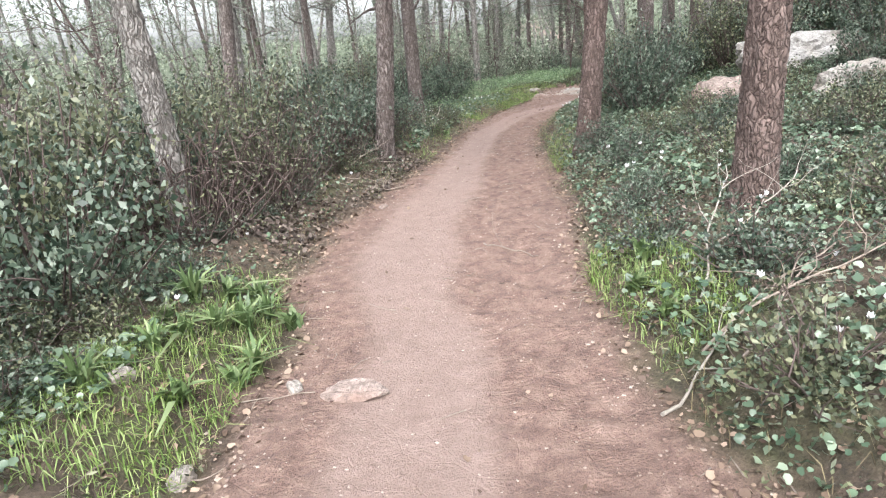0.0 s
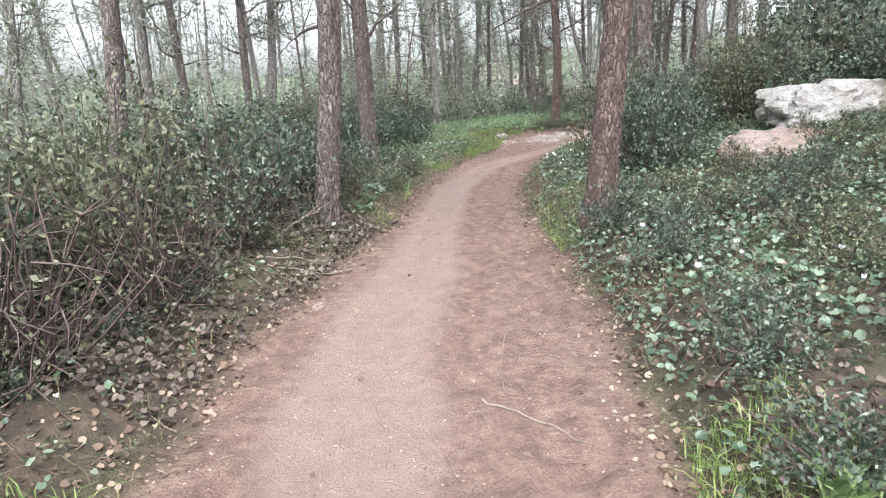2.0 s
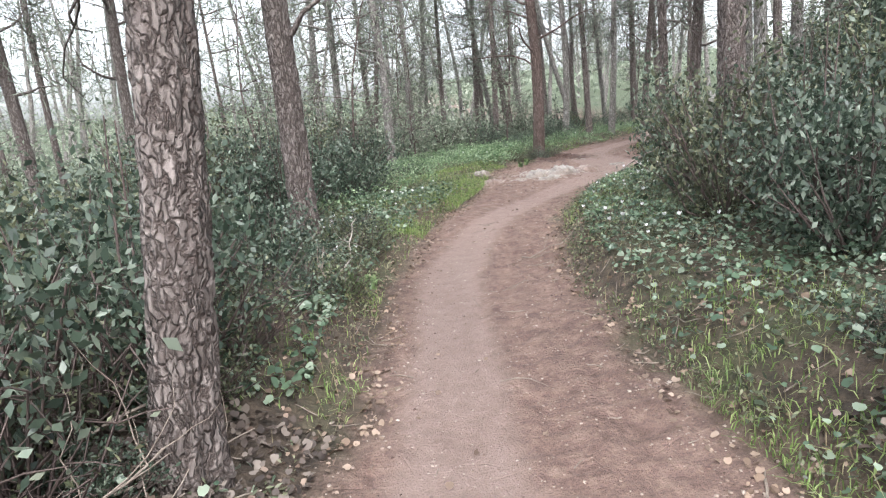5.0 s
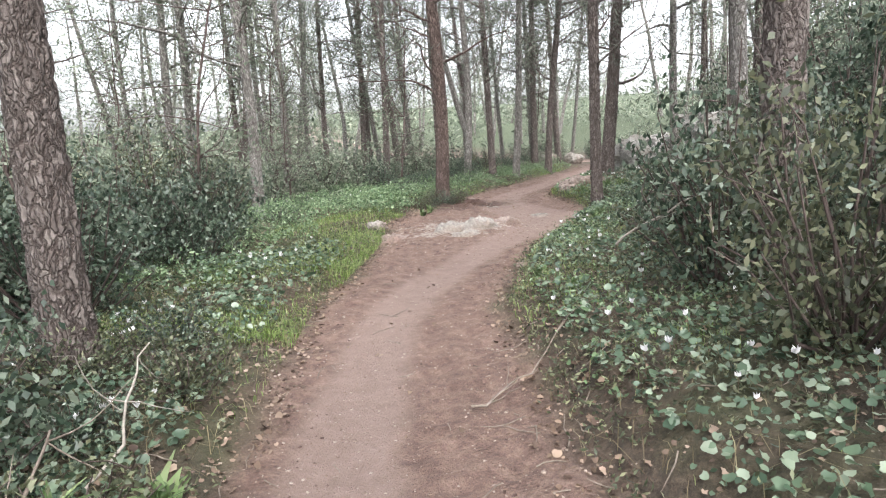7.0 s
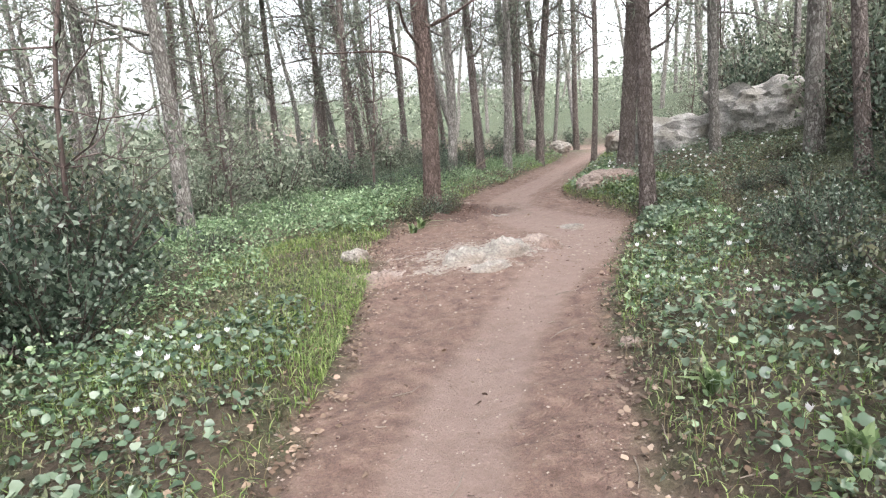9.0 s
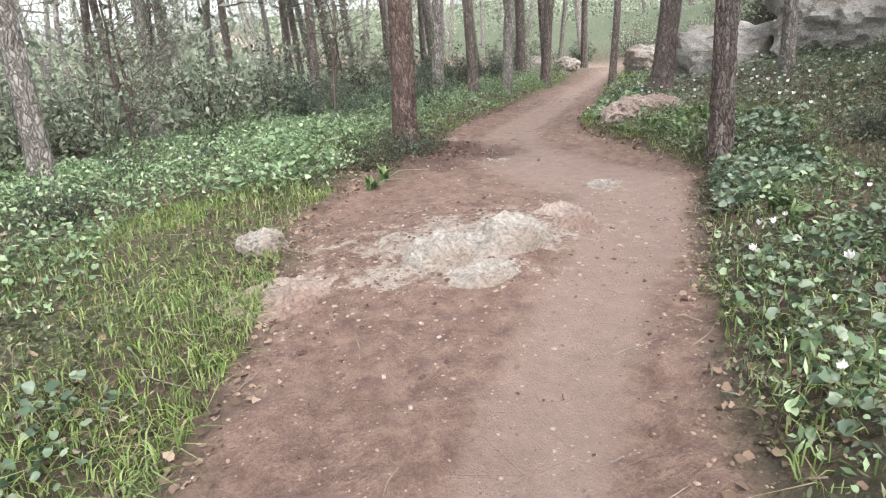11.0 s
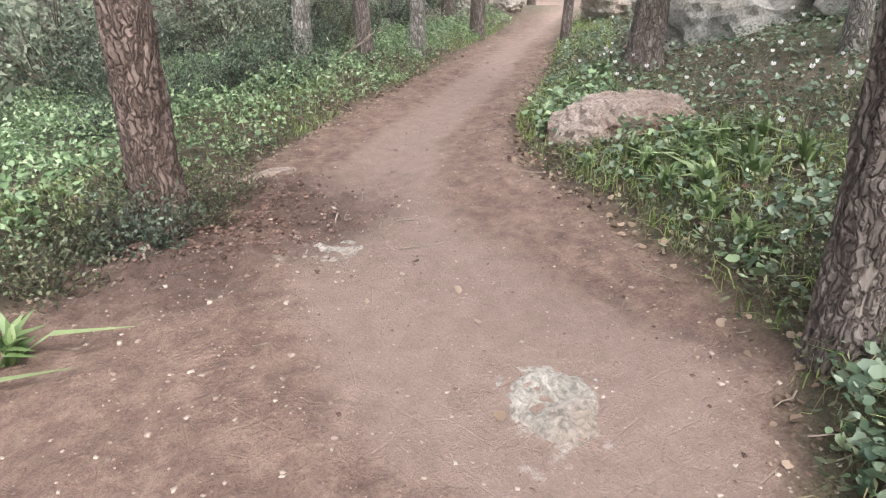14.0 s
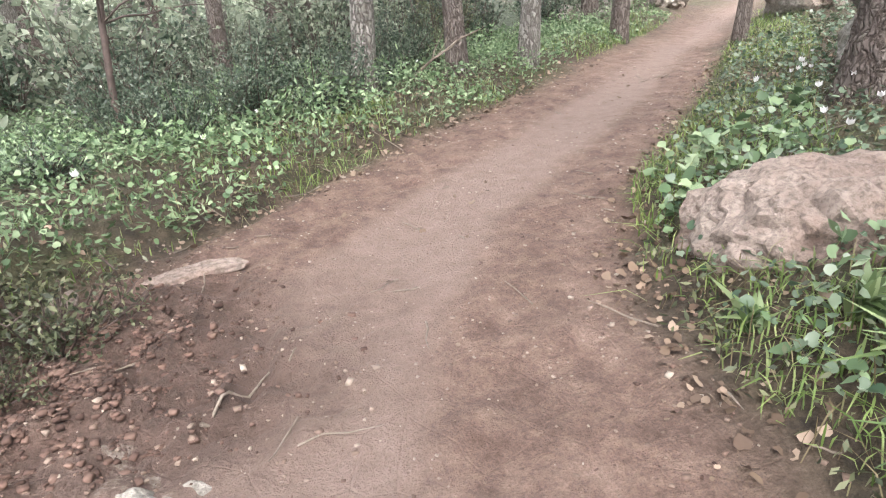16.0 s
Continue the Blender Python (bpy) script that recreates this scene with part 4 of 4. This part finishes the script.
grit = Geo()
for n, args, r in [(12000, (0.8, 26.0, 0, 0, 0, 1.0, None), 0.006), (1500, (0.8, 26.0, -1, -0.3, 0.15, 1.0, None), 0.009), (1500, (0.8, 26.0, 1, -0.3, 0.15, 1.0, None), 0.009)]:
    P = scatter(n, *args)
    pebbles(grit, P, r * (0.4 + 1.3 * G.rand(len(P)) ** 2), G)
k = 2600
P = np.stack([4.0 + 0.9 * G.normal(size=k), 18.0 + 0.6 * G.normal(size=k)], 1)
P = np.concatenate([P, np.stack([5.2 + 0.6 * G.normal(size=900), 20.6 + 0.7 * G.normal(size=900)], 1)])
pebbles(grit, np.column_stack([P, ground(P[:, 0], P[:, 1])]), 0.004 + 0.013 * G.rand(len(P)) ** 3, G)
stuff("pebbles", grit, PEBBLE, "pale pebbles and grit pressed into red earth", "pebbles")

clods = Geo()
for cx, cy, sx, sy, n in [(5.35, 20.95, 0.3, 0.26, 6000), (3.6, 18.0, 0.8, 0.5, 700)]:
    P = np.stack([cx + sx * G.normal(size=n), cy + sy * G.normal(size=n)], 1)
    pebbles(clods, np.column_stack([P, ground(P[:, 0], P[:, 1])]), 0.003 + 0.016 * G.rand(n) ** 3, G)
for side in (-1, 1, 0):
    P = scatter(1500 if side else 200, 0.8, 25.0, side, -0.45, 0.1)
    pebbles(clods, P, 0.003 + 0.009 * G.rand(len(P)) ** 3, G)
stuff("soil_clods", clods, CLOD, "crumbly dark red clods of turned earth", "earth")

debris = Geo()
for side, n in ((-1, 420), (1, 420), (0, 130)):
    P = scatter(n, 0.8, 25.0, side, -0.1, 2.2, 1.2)
    for p in P:
        a, ln = G.rand() * 6.283, 0.05 + 0.25 * G.rand() ** 2
        pts = p + np.array([0, 0, 0.006]) + np.cumsum(np.vstack([[0, 0, 0], np.tile([math.cos(a), math.sin(a), 0.02], (3, 1)) * ln / 3 + G.normal(size=(3, 3)) * ln * 0.05]), 0)
        pts[:, 2] = ground(pts[:, 0], pts[:, 1]) + 0.006 + (0.03 * G.rand() if side else 0)
        debris.tube(pts, [0.004, 0.0035, 0.003, 0.0015], 4)
stuff("twig_litter", debris, TWIG, "short dry twigs strewn over the ground", "twigs")


# ---- fallen branches ----
def branch(x0, y0, z0, x1, y1, z1, r, mat, seed, label, twigs=5, wander=0.06):
    rng = np.random.RandomState(seed)
    root = tagged(new("fallen_branch"), label, "branch")
    root.location = (x0, y0, gz(x0, y0))
    s = np.linspace(0, 1, 10)[:, None]
    end = np.array([x1 - x0, y1 - y0, gz(x1, y1) - gz(x0, y0)])
    ln = np.linalg.norm(end)
    pts = s * end + np.cumsum(rng.normal(size=(10, 3)) * wander * ln / 3, 0) * (1 - s * 0.5)
    pts[:, 2] = ground(pts[:, 0] + x0, pts[:, 1] + y0) - gz(x0, y0) + r + z0 * (1 - s[:, 0]) + z1 * s[:, 0]
    g = Geo()
    g.tube(pts, np.linspace(r, r * 0.45, 10), 8)
    part("stem", g.mesh("stem", mat, True), root)
    if twigs:
        for _ in range(twigs):
            g = Geo()
            i = rng.randint(2, 9)
            d = unit(end) + rng.normal(size=3) * 0.7 + (0, 0, 0.35)
            g.tube(crooked(rng, pts[i], d, 0.2 + 0.35 * rng.rand(), 5, 0.25), np.linspace(r * 0.45, r * 0.12, 6), 5)
            part("twig", g.mesh("twig", mat, True), root)
    return root


branch(-2.0, 8.2, 0.02, -0.9, 9.3, 0.12, 0.016, TWIG, 1, "long dry fallen branch lying over leaf litter", 4, 0.03)
branch(-1.6, 8.1, 0.0, -0.95, 8.75, 0.05, 0.013, TWIG, 2, "short dry branch lying on leaf litter", 3, 0.03)
branch(-1.1, 8.2, 0.05, -0.7, 8.9, 0.2, 0.008, TWIG, 3, "bundle of thin dry twigs by a trunk", 9)
for k in range(9):
    a = trng.uniform(0.2, 1.2)
    x, y, ln = trng.uniform(-1.9, -0.9), trng.uniform(7.2, 8.7), trng.uniform(0.4, 0.9)
    branch(x, y, 0.02, x + ln * math.cos(a), y + ln * math.sin(a), trng.uniform(0.02, 0.15), 0.007, TWIG, 60 + k, "thin dry stick in a heap of brushwood", 3, 0.05)
branch(1.35, 3.1, 0.02, 1.95, 4.2, 0.35, 0.007, TWIG_PALE, 4, "bleached crooked twig rising from ground cover", 5)
branch(1.2, 2.75, 0.02, 2.2, 2.9, 0.15, 0.009, TWIG, 5, "dry twigs heaped at the path edge", 8)
branch(1.3, 2.5, 0.03, 2.1, 3.2, 0.12, 0.008, TWIG, 6, "dry twigs heaped at the path edge", 8)
branch(1.5, 3.5, 0.05, 2.3, 4.0, 0.3, 0.006, TWIG_PALE, 7, "bleached crooked twig rising from ground cover", 6)
branch(0.0, 11.9, 0.05, 0.25, 12.6, 0.45, 0.009, TWIG_PALE, 8, "bleached bent twig standing among low shrubs", 4, 0.12)
branch(-0.1, 11.3, 0.1, -0.1, 12.0, 0.3, 0.01, TWIG, 9, "dry bent twig among low shrubs", 4, 0.1)
branch(3.3, 12.2, 0.5, 3.9, 12.9, 1.2, 0.007, TWIG, 10, "pale bare branch sticking out of a shrub", 4, 0.08)
branch(3.1, 12.9, 0.4, 3.9, 12.5, 0.8, 0.009, TWIG_PALE, 11, "pale bare branch sticking out of a shrub", 5, 0.08)
branch(0.35, 5.25, 0.0, 0.75, 4.75, 0.0, 0.007, TWIG, 12, "thin curved twig lying on the path", 1)
branch(4.95, 20.5, 0.0, 5.05, 21.0, 0.0, 0.008, TWIG, 13, "short dark stick lying on churned earth", 0)
branch(5.9, 20.6, 0.0, 6.1, 20.85, 0.0, 0.007, TWIG, 14, "short dark stick lying on the path", 0)
branch(7.6, 24.6, 0.1, 8.1, 24.3, 0.5, 0.012, TWIG, 15, "dead branch leaning in the undergrowth", 4)
branch(1.75, 12.3, 0.02, 2.6, 12.7, 0.1, 0.007, TWIG, 16, "thin dry stalk at the path edge", 3)
branch(0.9, 2.45, 0.0, 1.35, 2.75, 0.02, 0.01, TWIG_PALE, 17, "pale bent stick at the path edge", 2)


# ---- flowers and rosettes ----
def flower():
    root = tagged(new("cyclamen_flower"), "small white wild cyclamen flower above its leaves", "flower", "wild cyclamen")
    g = Geo()
    g.tube([(0, 0, 0), (0.004, 0, 0.05), (0.004, 0.003, 0.09), (0.012, 0.003, 0.1), (0.014, 0.003, 0.095)], [0.0016] * 5, 5)
    part("stem", g.mesh("stem", FLOWER_STEM), root, "thin reddish stem")
    rng = np.random.RandomState(3)
    for k in range(5):
        a = k * 1.2566
        d = np.array([[math.cos(a) * 0.5, math.sin(a) * 0.5, 1.0]])
        g = Geo()
        narrow_leaves(g, np.array([[0.014, 0.003, 0.094]]), d, 0.034, 0.017, rng, 0.3)
        part("petal", g.mesh("petal", PETAL), root)
    return root


spots = np.concatenate([scatter(36, 12.5, 17.0, -1, 0.4, 1.7), scatter(70, 11.0, 17.0, 1, 0.3, 2.2), scatter(70, 18.0, 23.5, 1, 0.5, 3.4), scatter(34, 20.5, 26.0, -1, 0.6, 4.0),
                        scatter(14, 4.0, 9.0, 1, 0.3, 1.8), scatter(8, 2.0, 4.0, 1, 0.4, 1.2), scatter(6, 3.5, 8.0, -1, 0.3, 1.0)])
first = flower()
for k, (x, y, z) in enumerate(spots):
    s = trng.uniform(0.9, 1.4)
    m = pose(x, y, z + 0.03, trng.uniform(-15, 15), trng.uniform(-15, 15), trng.uniform(0, 360)) @ Matrix.Scale(s, 4)
    if k:
        copy_thing(first, m)
    else:
        first.matrix_basis = m


def rosette(seed, n, ln, w, label):
    rng = np.random.RandomState(seed)
    g = Geo()
    blades(g, np.zeros((n, 3)) + rng.normal(size=(n, 3)) * (0.02, 0.02, 0), ln * (0.6 + 0.6 * rng.rand(n)), w * (0.7 + 0.6 * rng.rand(n)), rng, 0.8)
    return tagged(new("leafy_plant", g.mesh("leafy_plant", STRAP_LEAF)), label, "plant", "leafy plants")


ROS = [rosette(5, 34, 0.22, 0.024, "tuft of long bright green strap leaves"), rosette(6, 26, 0.15, 0.036, "leafy green rosette at the path edge")]
for k, (x, y, i, s) in enumerate([(-1.25, 3.6, 0, 1.1), (-1.5, 3.3, 0, 1.0), (-1.1, 3.2, 0, 0.9), (-1.6, 3.8, 0, 1.1), (-1.3, 4.1, 0, 1.0), (-1.75, 2.7, 0, 0.9), (-1.35, 2.75, 1, 1.0), (-1.0, 3.8, 1, 1.0),
                                 (1.15, 3.6, 1, 1.0), (1.3, 3.9, 1, 1.1), (1.2, 3.2, 1, 0.9), (0.1, 11.6, 0, 0.9), (0.25, 12.0, 1, 1.0), (-0.1, 11.7, 0, 0.9), (3.3, 14.2, 1, 0.9), (3.2, 13.5, 1, 0.8),
                                 (7.62, 19.95, 0, 0.7), (7.8, 19.75, 1, 0.9), (7.5, 19.7, 0, 0.7), (7.95, 19.9, 1, 0.8), (8.1, 19.8, 0, 0.7), (4.4, 20.0, 1, 1.1), (4.2, 19.8, 1, 1.0), (7.35, 19.3, 1, 1.0),
                                 (-1.35, 3.45, 0, 0.8), (-1.2, 3.9, 0, 0.9), (-1.45, 3.95, 1, 1.1), (-1.7, 3.5, 1, 1.0), (-1.15, 3.0, 1, 0.9), (-1.55, 3.05, 0, 0.8), (7.7, 20.15, 1, 0.9), (7.6, 19.5, 1, 1.1), (7.9, 19.5, 0, 0.8),
                                 (8.15, 20.05, 1, 1.0), (8.3, 19.7, 1, 1.1), (7.75, 19.35, 1, 1.0), (8.0, 19.25, 0, 0.8), (7.5, 20.3, 1, 0.7), (7.2, 19.0, 1, 0.9), (6.2, 17.4, 1, 1.0), (6.0, 17.15, 1, 1.1), (5.75, 16.9, 1, 1.0)]):
    m = pose(x, y, gz(x, y) - 0.005, 0, 0, trng.uniform(0, 360)) @ Matrix.Scale(s, 4)
    if k < 2:
        ROS[k].matrix_basis = m
        continue
    copy_thing(ROS[i], m)

# ---- far wood ----
wood, boles = Geo(), Geo()
FR = np.random.RandomState(8)
for _ in range(850):
    a, d = -1.5 + 3.4 * FR.rand(), 13 + 55 * FR.rand()
    x, y = 5 + d * math.sin(a), 15 + d * math.cos(a)
    if min(sides(x, y)) > -7:
        continue
    k = 60
    P = np.array([x, y, gz(x, y)]) + np.abs(FR.normal(size=(k, 3))) * FR.choice([-1, 1], (k, 3)) * (1.1, 1.1, 0) + np.stack([0 * FR.rand(k), 0 * FR.rand(k), (0.8 + 2.6 * FR.rand() ** 2) * FR.rand(k) ** 1.2], 1)
    narrow_leaves(wood, P, FR.normal(size=(k, 3)), 0.16 + 0.16 * FR.rand(k), 0.1, FR)
for _ in range(420):
    a, d = -1.5 + 3.4 * FR.rand(), 42 + 75 * FR.rand()
    x, y, k = 5 + d * math.sin(a), 15 + d * math.cos(a), 46
    P = np.array([x, y, gz(x, y)]) + FR.normal(size=(k, 3)) * (2.2, 2.2, 0) + np.array([0, 0, 1]) * (3.4 * FR.rand(k, 1) ** 1.3)
    narrow_leaves(wood, P, FR.normal(size=(k, 3)), 0.35 + 0.35 * FR.rand(k), 0.22, FR)
for _ in range(230):
    a, d = -1.5 + 3.4 * FR.rand(), 22 + 46 * FR.rand()
    x, y = 5 + d * math.sin(a), 15 + d * math.cos(a)
    if min(sides(x, y)) > -1.5:
        continue
    z, h = gz(x, y), 9 + 5 * FR.rand()
    pts = crooked(FR, (x, y, z - 0.2), (0.1 * FR.normal(), 0.1 * FR.normal(), 1), h, 7, 0.05)
    boles.tube(pts, np.linspace(0.14, 0.04, 8), 7)
    for _ in range(16):
        b = pts[FR.randint(2, 8)]
        tw = crooked(FR, b, (FR.normal(), FR.normal(), 0.3), 1.2 + FR.rand(), 4, 0.3)
        boles.tube(tw, np.linspace(0.03, 0.008, 5), 3)
        k = 52
        P = tw[FR.randint(1, 5, k)] + FR.normal(size=(k, 3)) * 0.35
        narrow_leaves(wood, P, FR.normal(size=(k, 3)), 0.2 + 0.14 * FR.rand(k), 0.04, FR)
me = boles.mesh("far_trunks", BARK_GREY)
tagged(new("far_trunks", me), "thin grey trunks of the distant wood", "trees", kind="stuff")
# no air haze here: the paleness of distance sits in the leaf colour
stuff("far_foliage", wood, HAZED_LEAF, "distant wood foliage, its grey-green paled to suggest haze", "foliage")
